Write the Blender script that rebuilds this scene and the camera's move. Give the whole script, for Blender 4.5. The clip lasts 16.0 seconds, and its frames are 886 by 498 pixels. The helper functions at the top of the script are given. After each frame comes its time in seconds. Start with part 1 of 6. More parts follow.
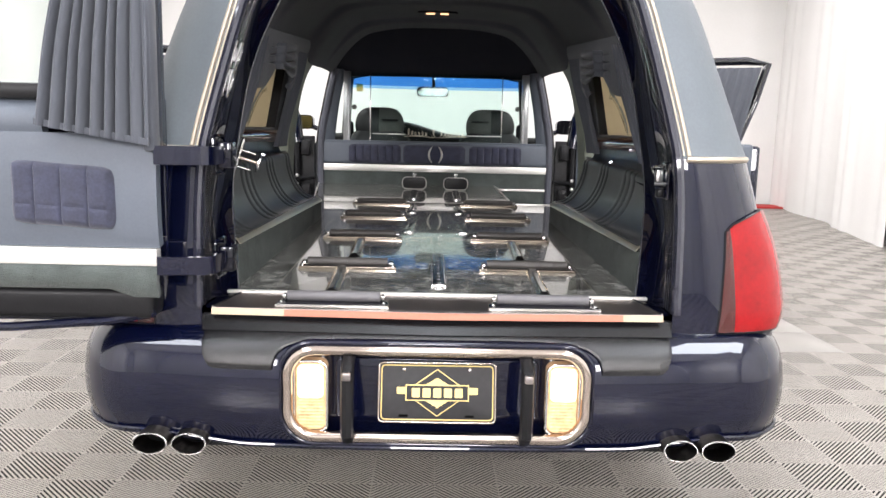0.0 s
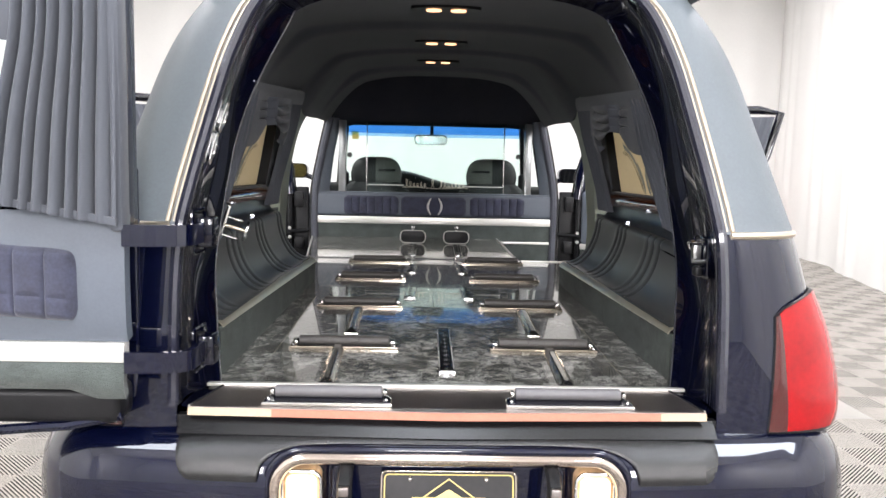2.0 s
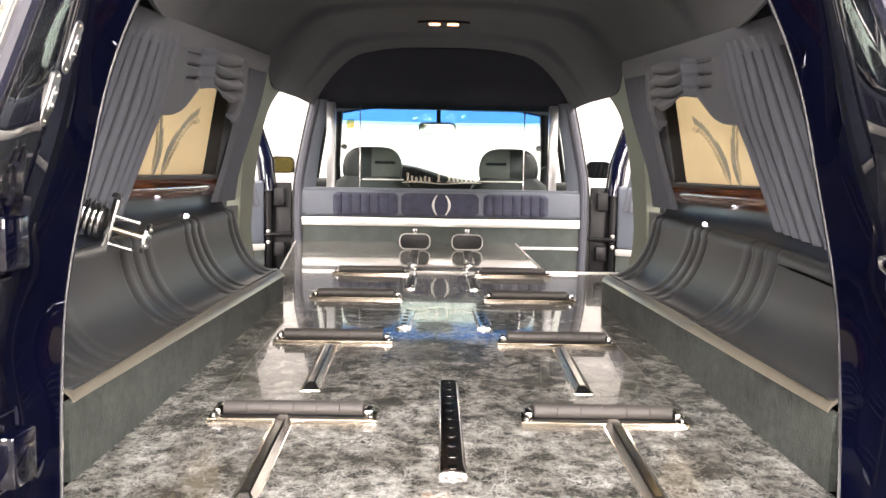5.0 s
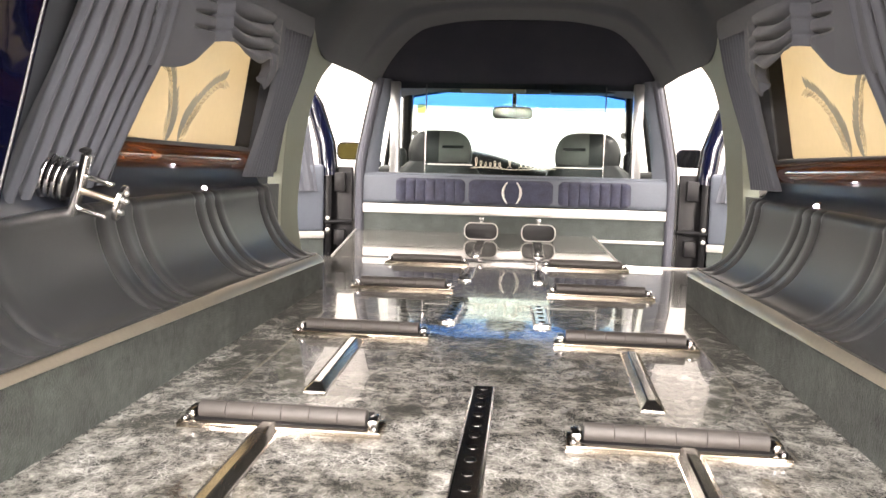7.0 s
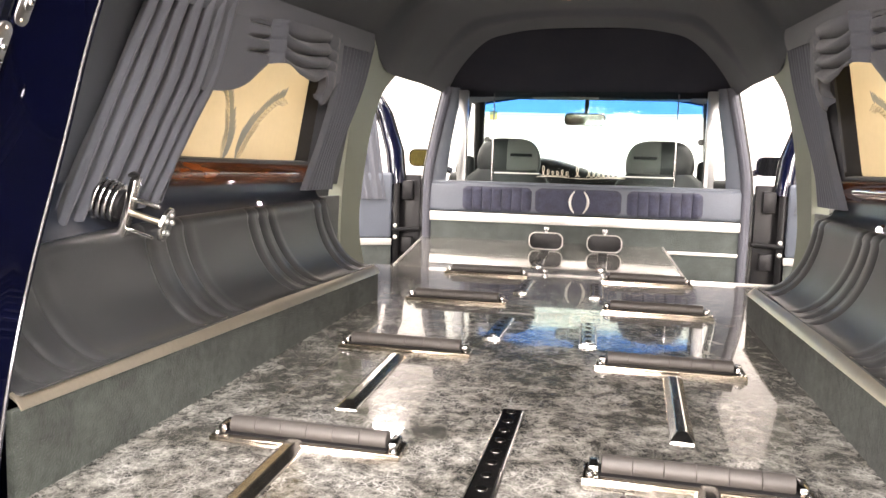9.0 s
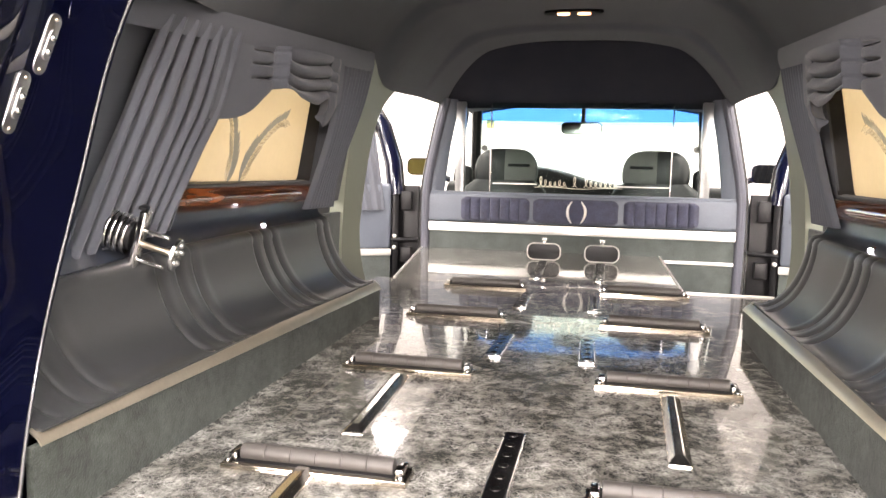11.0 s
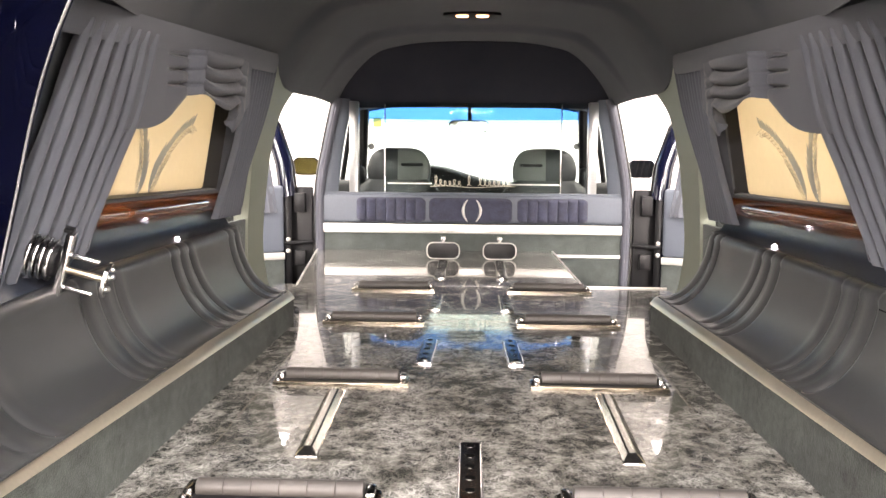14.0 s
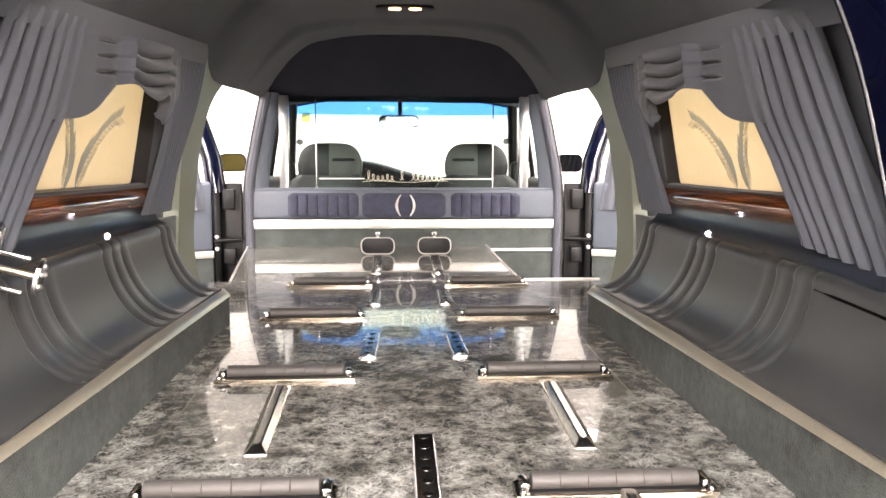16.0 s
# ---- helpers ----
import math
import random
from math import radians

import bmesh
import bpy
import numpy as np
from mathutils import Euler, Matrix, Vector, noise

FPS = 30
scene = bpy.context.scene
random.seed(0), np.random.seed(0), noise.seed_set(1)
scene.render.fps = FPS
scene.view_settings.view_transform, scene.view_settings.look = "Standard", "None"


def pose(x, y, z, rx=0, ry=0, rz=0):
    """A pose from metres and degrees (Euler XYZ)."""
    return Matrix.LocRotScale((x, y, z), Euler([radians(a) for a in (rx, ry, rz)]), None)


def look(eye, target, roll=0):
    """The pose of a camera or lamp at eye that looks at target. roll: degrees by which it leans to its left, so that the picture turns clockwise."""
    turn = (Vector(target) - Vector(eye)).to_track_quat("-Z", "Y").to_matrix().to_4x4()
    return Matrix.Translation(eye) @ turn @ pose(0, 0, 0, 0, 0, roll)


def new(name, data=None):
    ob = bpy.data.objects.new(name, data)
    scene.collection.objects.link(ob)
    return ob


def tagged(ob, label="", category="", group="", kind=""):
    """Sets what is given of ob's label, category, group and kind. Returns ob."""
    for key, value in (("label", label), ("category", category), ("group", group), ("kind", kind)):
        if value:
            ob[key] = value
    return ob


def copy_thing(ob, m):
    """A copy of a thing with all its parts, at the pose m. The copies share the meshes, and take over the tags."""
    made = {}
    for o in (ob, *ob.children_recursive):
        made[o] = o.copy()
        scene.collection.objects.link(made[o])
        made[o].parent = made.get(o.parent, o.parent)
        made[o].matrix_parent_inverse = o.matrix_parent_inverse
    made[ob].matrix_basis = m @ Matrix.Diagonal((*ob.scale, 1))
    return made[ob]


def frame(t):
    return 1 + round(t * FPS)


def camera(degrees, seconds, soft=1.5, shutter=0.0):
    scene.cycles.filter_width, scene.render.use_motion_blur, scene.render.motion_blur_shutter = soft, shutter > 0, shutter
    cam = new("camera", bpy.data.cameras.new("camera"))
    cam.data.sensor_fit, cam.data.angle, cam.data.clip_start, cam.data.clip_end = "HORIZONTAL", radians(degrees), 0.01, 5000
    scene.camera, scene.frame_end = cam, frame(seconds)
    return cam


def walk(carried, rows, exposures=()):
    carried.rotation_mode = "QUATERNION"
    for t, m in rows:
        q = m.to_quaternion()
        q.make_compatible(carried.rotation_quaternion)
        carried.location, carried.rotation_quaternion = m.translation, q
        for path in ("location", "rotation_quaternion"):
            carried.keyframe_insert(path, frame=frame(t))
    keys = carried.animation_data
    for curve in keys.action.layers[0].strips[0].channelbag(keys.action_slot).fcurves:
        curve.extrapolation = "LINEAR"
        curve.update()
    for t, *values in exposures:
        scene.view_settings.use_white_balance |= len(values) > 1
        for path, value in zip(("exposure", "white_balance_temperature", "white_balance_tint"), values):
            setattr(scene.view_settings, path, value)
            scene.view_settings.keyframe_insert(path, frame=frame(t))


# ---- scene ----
cam = camera(60.8, 16.0)

PATH = [
    (0, (-0.028, -1.981, 1.157), (0.008, -0.003, 0.858), 1.3),
    (0.5, (-0.04, -1.984, 1.183), (0.001, -0.003, 0.909), 1.2),
    (1, (-0.053, -1.973, 1.207), (-0.008, 0.011, 0.963), 1.2),
    (1.5, (-0.062, -1.88, 1.232), (-0.012, 0.107, 1.016), 1.2),
    (2, (-0.067, -1.72, 1.238), (-0.016, 0.269, 1.039), 1.2),
    (2.5, (-0.081, -1.566, 1.233), (-0.028, 0.424, 1.042), 1.2),
    (3, (-0.067, -1.422, 1.226), (-0.02, 0.568, 1.036), 1.1),
    (3.5, (-0.029, -1.285, 1.201), (0.014, 0.706, 1.011), 1.2),
    (3.7, (-0.029, -1.241, 1.198), (0.026, 0.749, 1.001), 1.3),
    (5.8, (-0.034, -0.746, 1.164), (-0.07, 1.244, 0.97), 1.0),
    (6, (-0.023, -0.726, 1.156), (-0.079, 1.264, 0.958), 1.1),
    (6.5, (0.02, -0.644, 1.131), (-0.104, 1.342, 0.932), 1.3),
    (7, (0.066, -0.583, 1.112), (-0.144, 1.396, 0.911), 1.5),
    (7.5, (0.111, -0.561, 1.11), (-0.184, 1.406, 0.907), 1.6),
    (8, (0.136, -0.563, 1.118), (-0.225, 1.393, 0.914), 1.7),
    (8.5, (0.153, -0.57, 1.133), (-0.253, 1.377, 0.928), 1.7),
    (9, (0.164, -0.576, 1.158), (-0.267, 1.366, 0.951), 1.7),
    (11.3, (0.154, -0.61, 1.219), (-0.263, 1.335, 1.013), 1.2),
    (11.5, (0.132, -0.611, 1.223), (-0.254, 1.34, 1.012), 1.2),
    (12, (0.093, -0.619, 1.231), (-0.233, 1.343, 1.018), 1.1),
    (12.5, (0.051, -0.618, 1.234), (-0.208, 1.354, 1.02), 1.0),
    (13, (0.03, -0.613, 1.243), (-0.163, 1.366, 1.028), 0.8),
    (13.5, (0.018, -0.61, 1.247), (-0.114, 1.374, 1.032), 0.6),
    (14, (0.0, -0.609, 1.245), (-0.075, 1.378, 1.027), 0.5),
    (14.5, (-0.012, -0.606, 1.242), (-0.035, 1.382, 1.024), 0.4),
    (15, (-0.028, -0.603, 1.235), (0.001, 1.385, 1.014), 0.3),
    (15.5, (-0.042, -0.599, 1.229), (0.036, 1.388, 1.007), 0.2),
    (16, (-0.045, -0.599, 1.229), (0.077, 1.385, 1.006), 0.1),
]
EXPOSURES = [(0.0, 0.04, 6450, 14), (1.0, 0.03, 6450, 14), (2.0, 0.2, 6400, 13), (3.0, 0.52, 6750, 15), (3.7, 0.84, 7000, 18), (5.8, 1.48, 7150, 18), (7.0, 1.6, 7250, 18), (9.0, 1.6, 7250, 19), (11.3, 1.65, 7200, 19), (16.0, 1.65, 7200, 19)]
walk(cam, [(t, look(eye, goal, roll)) for t, eye, goal, roll in PATH], EXPOSURES)

# ---- light ----
world = bpy.data.worlds.new("studio_world")
scene.world = world
world.use_nodes = True
world.node_tree.nodes["Background"].inputs[0].default_value = (1, 1, 1, 1)
world.node_tree.nodes["Background"].inputs[1].default_value = 0.05


def area_lamp(name, m, sx, sy, watts, colour=(1, 1, 1)):
    data = bpy.data.lights.new(name, "AREA")
    data.shape, data.size, data.size_y, data.energy, data.color = "RECTANGLE", sx, sy, watts, colour
    ob = new(name, data)
    ob.matrix_world = m
    return ob


STUDIO_WATTS = 77
for lx, near in ((-3.2, 1.4), (0.0, 0.8), (3.2, 1.8)):
    # The low leaning back row is added fill, in place of floor bounce.
    for ly, lean, share in ((-6.7, 76, 2.9), (-1.9, 0, 1.15), (2.6, 0, 1.8), (8.5, 0, 1.6)):
        area_lamp("studio_light", pose(lx, ly, 2.9 if lean else 4.6, lean, 0, 0), 1.2, 1.4 if lean else 2.4, STUDIO_WATTS * share * (near if ly == -1.9 else 1), (0.88, 0.94, 1.0) if ly == -1.9 else (1.0, 0.98, 0.97))


# ---- materials ----
def material(name, colour, rough=0.5, metal=0.0, vary=0.15, scale=6.0, fine=60.0, bump=0.0, bump_scale=200.0, coat=0.0,
             spec=0.5, sheen=0.0, emit=0.0, emit_colour=None, second=None):
    """A surface with variation at two scales and fine relief."""
    m = bpy.data.materials.new(name)
    m.use_nodes = True
    nt = m.node_tree
    b = nt.nodes["Principled BSDF"]
    tc = nt.nodes.new("ShaderNodeTexCoord")
    n1, n2 = nt.nodes.new("ShaderNodeTexNoise"), nt.nodes.new("ShaderNodeTexNoise")
    for n, s in ((n1, scale), (n2, fine)):
        nt.links.new(tc.outputs["Object"], n.inputs["Vector"])
        n.inputs["Scale"].default_value = s
        n.inputs["Detail"].default_value = 5
    mix = nt.nodes.new("ShaderNodeMix")
    mix.data_type = "FLOAT"
    mix.inputs["Factor"].default_value = 0.45
    nt.links.new(n1.outputs["Fac"], mix.inputs["A"])
    nt.links.new(n2.outputs["Fac"], mix.inputs["B"])
    ramp = nt.nodes.new("ShaderNodeValToRGB")
    lo = [c * (1 - vary) for c in colour]
    hi = [min(1, c * (1 + vary)) for c in (second or colour)]
    ramp.color_ramp.elements[0].position, ramp.color_ramp.elements[1].position = 0.32, 0.68
    ramp.color_ramp.elements[0].color, ramp.color_ramp.elements[1].color = (*lo, 1), (*hi, 1)
    nt.links.new(mix.outputs["Result"], ramp.inputs["Fac"])
    nt.links.new(ramp.outputs["Color"], b.inputs["Base Color"])
    rr = nt.nodes.new("ShaderNodeMapRange")
    rr.inputs["To Min"].default_value, rr.inputs["To Max"].default_value = max(0.02, rough * 0.8), min(1, rough * 1.2)
    nt.links.new(n1.outputs["Fac"], rr.inputs["Value"])
    nt.links.new(rr.outputs["Result"], b.inputs["Roughness"])
    b.inputs["Metallic"].default_value = metal
    b.inputs["Specular IOR Level"].default_value = spec
    b.inputs["Coat Weight"].default_value = coat
    b.inputs["Coat Roughness"].default_value = 0.03
    b.inputs["Sheen Weight"].default_value = sheen
    if bump:
        n3, bp = nt.nodes.new("ShaderNodeTexNoise"), nt.nodes.new("ShaderNodeBump")
        nt.links.new(tc.outputs["Object"], n3.inputs["Vector"])
        n3.inputs["Scale"].default_value = bump_scale
        n3.inputs["Detail"].default_value = 3
        bp.inputs["Strength"].default_value = bump
        bp.inputs["Distance"].default_value = 0.004
        nt.links.new(n3.outputs["Fac"], bp.inputs["Height"])
        nt.links.new(bp.outputs["Normal"], b.inputs["Normal"])
    if emit:
        b.inputs["Emission Color"].default_value = (*(emit_colour or colour), 1)
        b.inputs["Emission Strength"].default_value = emit
    return m


def marble(name):
    """Polished laminate with a mottled grey-brown stone figure and fine pale threads."""
    m = material(name, (0.1, 0.1, 0.1), rough=0.16)
    nt = m.node_tree
    b = nt.nodes["Principled BSDF"]
    tc = nt.nodes.new("ShaderNodeTexCoord")
    warp = nt.nodes.new("ShaderNodeTexNoise")
    warp.inputs["Scale"].default_value, warp.inputs["Detail"].default_value = 11, 6
    add = nt.nodes.new("ShaderNodeVectorMath")
    add.operation = "MULTIPLY_ADD"
    add.inputs[1].default_value = (0.045, 0.045, 0.045)
    nt.links.new(tc.outputs["Object"], warp.inputs["Vector"])
    nt.links.new(warp.outputs["Color"], add.inputs[0])
    nt.links.new(tc.outputs["Object"], add.inputs[2])

    def noise(scale, detail, rough, kind="FBM"):
        n = nt.nodes.new("ShaderNodeTexNoise")
        n.noise_type = kind
        n.inputs["Scale"].default_value, n.inputs["Detail"].default_value, n.inputs["Roughness"].default_value = scale, detail, rough
        nt.links.new(add.outputs[0], n.inputs["Vector"])
        return n.outputs[0]

    def ramp(fac, *stops):
        r = nt.nodes.new("ShaderNodeValToRGB")
        els = r.color_ramp.elements
        while len(els) < len(stops):
            els.new(0.5)
        for e, (p, c) in zip(els, stops):
            e.position, e.color = p, (*c, 1)
        nt.links.new(fac, r.inputs["Fac"])
        return r.outputs["Color"]

    def blend(fac, a_, b_, kind="MIX"):
        x = nt.nodes.new("ShaderNodeMix")
        x.data_type, x.blend_type = "RGBA", kind
        if isinstance(fac, float):
            x.inputs["Factor"].default_value = fac
        else:
            nt.links.new(fac, x.inputs["Factor"])
        for sock, val in (("A", a_), ("B", b_)):
            if isinstance(val, tuple):
                x.inputs[sock].default_value = (*val, 1)
            else:
                nt.links.new(val, x.inputs[sock])
        return x.outputs["Result"]

    def veins(scale, wide, most):
        v = nt.nodes.new("ShaderNodeTexVoronoi")
        v.feature = "DISTANCE_TO_EDGE"
        v.inputs["Scale"].default_value = scale
        nt.links.new(add.outputs[0], v.inputs["Vector"])
        return ramp(v.outputs["Distance"], (0.0, (most, most, most)), (wide, (0, 0, 0)))

    patches = ramp(noise(30, 10, 0.74), (0.36, (0.022, 0.0215, 0.02)), (0.46, (0.085, 0.0835, 0.078)), (0.54, (0.165, 0.163, 0.154)), (0.66, (0.34, 0.337, 0.322)))
    grit = ramp(noise(170, 7, 0.8), (0.37, (0.55, 0.55, 0.54)), (0.61, (1.45, 1.44, 1.4)))
    stone = blend(0.85, patches, grit, "MULTIPLY")
    gate = noise(14, 6, 0.7)
    for scale, wide, most in ((52, 0.05, 0.7), (115, 0.07, 0.5)):
        lines = blend(1.0, veins(scale, wide, most), ramp(gate, (0.42, (0, 0, 0)), (0.6, (1, 1, 1))), "MULTIPLY")
        stone = blend(lines, stone, (0.46, 0.455, 0.44))
    thread = ramp(noise(46, 6, 0.7), (0.485, (0, 0, 0)), (0.5, (0.45, 0.45, 0.45)), (0.515, (0, 0, 0)))
    stone = blend(thread, stone, (0.42, 0.415, 0.395))
    cloud = ramp(noise(7, 5, 0.6), (0.36, (0.5, 0.49, 0.46)), (0.6, (1.15, 1.15, 1.13)))
    stone = blend(1.0, stone, cloud, "MULTIPLY")
    dark = ramp(noise(58, 9, 0.78), (0.36, (0.85, 0.85, 0.85)), (0.44, (0, 0, 0)))
    stone = blend(dark, stone, (0.014, 0.0135, 0.0125))
    nt.links.new(stone, b.inputs["Base Color"])
    b.inputs["Coat Weight"].default_value, b.inputs["Coat Roughness"].default_value = 0.8, 0.024
    b.inputs["Specular IOR Level"].default_value = 0.12
    b.inputs["Coat IOR"].default_value = 1.55
    return m


def wood(name):
    m = material(name, (0.1, 0.03, 0.012), rough=0.12, coat=1.0)
    nt = m.node_tree
    b = nt.nodes["Principled BSDF"]
    tc = nt.nodes.new("ShaderNodeTexCoord")
    mp = nt.nodes.new("ShaderNodeMapping")
    mp.inputs["Scale"].default_value = (8, 1.5, 20)
    nt.links.new(tc.outputs["Object"], mp.inputs["Vector"])
    wv = nt.nodes.new("ShaderNodeTexNoise")
    wv.inputs["Scale"].default_value, wv.inputs["Detail"].default_value, wv.inputs["Distortion"].default_value = 2.0, 6, 2.2
    nt.links.new(mp.outputs["Vector"], wv.inputs["Vector"])
    cr = nt.nodes.new("ShaderNodeValToRGB")
    cr.color_ramp.elements[0].position, cr.color_ramp.elements[0].color = 0.34, (0.025, 0.006, 0.002, 1)
    cr.color_ramp.elements[1].position, cr.color_ramp.elements[1].color = 0.7, (0.24, 0.07, 0.02, 1)
    nt.links.new(wv.outputs["Fac"], cr.inputs["Fac"])
    nt.links.new(cr.outputs["Color"], b.inputs["Base Color"])
    return m


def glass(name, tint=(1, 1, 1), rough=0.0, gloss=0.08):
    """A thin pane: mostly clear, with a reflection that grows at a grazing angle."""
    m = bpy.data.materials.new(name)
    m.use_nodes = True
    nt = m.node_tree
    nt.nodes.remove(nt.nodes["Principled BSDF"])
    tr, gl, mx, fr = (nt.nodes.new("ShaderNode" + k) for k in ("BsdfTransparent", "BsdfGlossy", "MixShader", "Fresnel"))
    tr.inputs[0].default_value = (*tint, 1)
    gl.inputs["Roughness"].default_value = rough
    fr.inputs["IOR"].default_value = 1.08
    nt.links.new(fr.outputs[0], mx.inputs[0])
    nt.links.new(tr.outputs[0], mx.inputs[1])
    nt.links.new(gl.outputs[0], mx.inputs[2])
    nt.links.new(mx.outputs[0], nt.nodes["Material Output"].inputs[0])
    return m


def translucent(name, colour, through_part=0.6, rough=0.25):
    m = material(name, colour, rough=rough, vary=0.08, scale=5)
    nt = m.node_tree
    b = nt.nodes["Principled BSDF"]
    tl, mx = nt.nodes.new("ShaderNodeBsdfTranslucent"), nt.nodes.new("ShaderNodeMixShader")
    tl.inputs[0].default_value = (*colour, 1)
    mx.inputs[0].default_value = through_part
    nt.links.new(b.outputs[0], mx.inputs[1])
    nt.links.new(tl.outputs[0], mx.inputs[2])
    nt.links.new(mx.outputs[0], nt.nodes["Material Output"].inputs[0])
    return m


NAVY = material("navy_paint", (0.0008, 0.002, 0.0145), rough=0.38, metal=0.2, vary=0.12, scale=2, fine=300, coat=1.0, spec=0.1)
NAVY.node_tree.nodes["Principled BSDF"].inputs["Coat IOR"].default_value = 1.54
NAVY.node_tree.nodes["Principled BSDF"].inputs["Coat Roughness"].default_value = 0.02
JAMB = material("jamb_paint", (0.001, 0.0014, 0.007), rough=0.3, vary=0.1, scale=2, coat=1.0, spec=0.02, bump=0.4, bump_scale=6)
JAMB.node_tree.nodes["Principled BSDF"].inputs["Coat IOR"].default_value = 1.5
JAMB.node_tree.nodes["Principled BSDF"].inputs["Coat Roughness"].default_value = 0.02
VINYL = material("vinyl_top", (0.11, 0.128, 0.142), rough=0.5, vary=0.12, scale=5, fine=140, bump=0.25, bump_scale=420)
PADRUB = material("bumper_pad", (0.010, 0.010, 0.011), spec=0.6, rough=0.26, vary=0.2, bump=0.2, bump_scale=500)
RUBBER = material("black_rubber", (0.009, 0.009, 0.010), spec=0.5, rough=0.24, vary=0.2, bump=0.1)
CURBTRIM = material("curb_trim_metal", (0.64, 0.58, 0.46), rough=0.3, metal=0.85, vary=0.08, scale=12, fine=150)
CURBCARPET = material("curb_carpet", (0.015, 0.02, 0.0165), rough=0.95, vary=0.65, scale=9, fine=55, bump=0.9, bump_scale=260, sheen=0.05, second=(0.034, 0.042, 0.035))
STRIP = material("weatherstrip", (0.02, 0.021, 0.034), rough=0.22, vary=0.15, coat=1.0)
CHROME = material("chrome", (0.82, 0.81, 0.8), rough=0.13, metal=1.0, vary=0.05, scale=20, fine=160)
POST = material("post_aluminium", (0.3, 0.31, 0.31), rough=0.3, metal=0.8, vary=0.1, scale=12, fine=150)
BEZEL = material("warm_chrome", (0.5, 0.43, 0.38), rough=0.14, metal=1.0, vary=0.06, scale=12, fine=150)
TRAY = material("nickel_tray", (0.38, 0.33, 0.27), rough=0.11, metal=1.0, vary=0.1, scale=14, fine=200)
STEEL = material("brushed_steel", (0.45, 0.45, 0.45), rough=0.3, metal=1.0, vary=0.12, scale=14, fine=220)
BAR = material("bar_chrome", (0.72, 0.69, 0.64), rough=0.17, metal=1.0, vary=0.25, scale=30, fine=220)
PIPING = material("black_piping", (0.03, 0.03, 0.034), rough=0.2, vary=0.1, coat=1.0)
CHANNEL = material("polished_channel", (0.42, 0.41, 0.4), rough=0.13, metal=1.0, vary=0.1, scale=20, fine=160)
SILLGOLD = material("champagne_sill_trim", (0.42, 0.33, 0.23), rough=0.48, metal=0.5, vary=0.1, scale=9, fine=150)
DARKSTEEL = material("sill_steel", (0.34, 0.31, 0.3), rough=0.36, metal=1.0, vary=0.15, scale=9, fine=220)
# Red painted in for the reflection along the middle of the sill strip.
SILLREFLECT = material("red_reflection_sill_trim", (0.4, 0.15, 0.1), rough=0.5, metal=0.45, vary=0.12, scale=9, fine=150)
BRASS = material("champagne_trim", (0.6, 0.52, 0.42), rough=0.3, metal=1.0, vary=0.07, scale=12, fine=150)
ALU = material("satin_aluminium", (0.74, 0.72, 0.68), rough=0.35, metal=0.55, vary=0.06, scale=15, fine=160)
LEATHER = material("dark_leather", (0.033, 0.0345, 0.0355), spec=0.6, rough=0.31, vary=0.12, scale=7, fine=160, bump=0.08, bump_scale=520)
LAVENDER = material("lavender_post_trim", (0.085, 0.088, 0.108), rough=0.5, vary=0.1, scale=7, fine=160, bump=0.12, bump_scale=520)
BLUELEATHER = material("grey_blue_leather", (0.094, 0.109, 0.134), rough=0.5, vary=0.1, scale=7, fine=160, bump=0.18, bump_scale=520)
VELVET = material("velvet_pad", (0.036, 0.039, 0.066), rough=0.9, vary=0.4, scale=26, fine=150, bump=0.15, bump_scale=700, sheen=0.22)
CURTAIN = material("curtain_cloth", (0.066, 0.072, 0.087), rough=0.85, vary=0.1, scale=8, fine=300, bump=0.15, bump_scale=900, sheen=0.15)
HEADLINER = material("headliner_cloth", (0.047, 0.053, 0.063), rough=0.9, vary=0.08, scale=5, fine=300, bump=0.2, bump_scale=900, sheen=0.1)
HEADER = material("header_cloth", (0.0042, 0.0053, 0.0135), rough=0.85, vary=0.1, scale=5, fine=300, bump=0.15, bump_scale=900)
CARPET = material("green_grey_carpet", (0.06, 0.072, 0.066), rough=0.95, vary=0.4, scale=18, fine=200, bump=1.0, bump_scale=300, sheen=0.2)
PILLAR = material("sage_vinyl", (0.235, 0.255, 0.2), rough=0.6, vary=0.08, scale=5, fine=200, bump=0.1, bump_scale=500)
LEDGE = material("ledge_vinyl", (0.018, 0.022, 0.031), rough=0.3, vary=0.12, scale=6, fine=150, bump=0.08, bump_scale=400)
MARBLE = marble("marble_laminate")
WOOD = wood("walnut_veneer")
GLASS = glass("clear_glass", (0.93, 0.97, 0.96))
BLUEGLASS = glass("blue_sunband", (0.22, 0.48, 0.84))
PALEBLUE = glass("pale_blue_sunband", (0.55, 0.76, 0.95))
FROST = translucent("amber_frosted_glass", (0.68, 0.61, 0.46), 0.5)
ETCH = translucent("etched_grey", (0.28, 0.33, 0.38), 0.45, 0.7)
et = ETCH.node_tree
clear, veil = et.nodes.new("ShaderNodeBsdfTransparent"), et.nodes.new("ShaderNodeMixShader")
veil.inputs[0].default_value = 0.58
et.links.new(clear.outputs[0], veil.inputs[1])
et.links.new(et.nodes["Mix Shader"].outputs[0], veil.inputs[2])
et.links.new(veil.outputs[0], et.nodes["Material Output"].inputs[0])
ETCHPALE = ETCH.copy()
ETCHPALE.name = "etched_pale"
ETCHPALE.node_tree.nodes["Mix Shader.001"].inputs[0].default_value = 0.3
for nd in ETCHPALE.node_tree.nodes:
    if nd.type == "BSDF_TRANSLUCENT":
        nd.inputs[0].default_value = (0.66, 0.68, 0.62, 1)
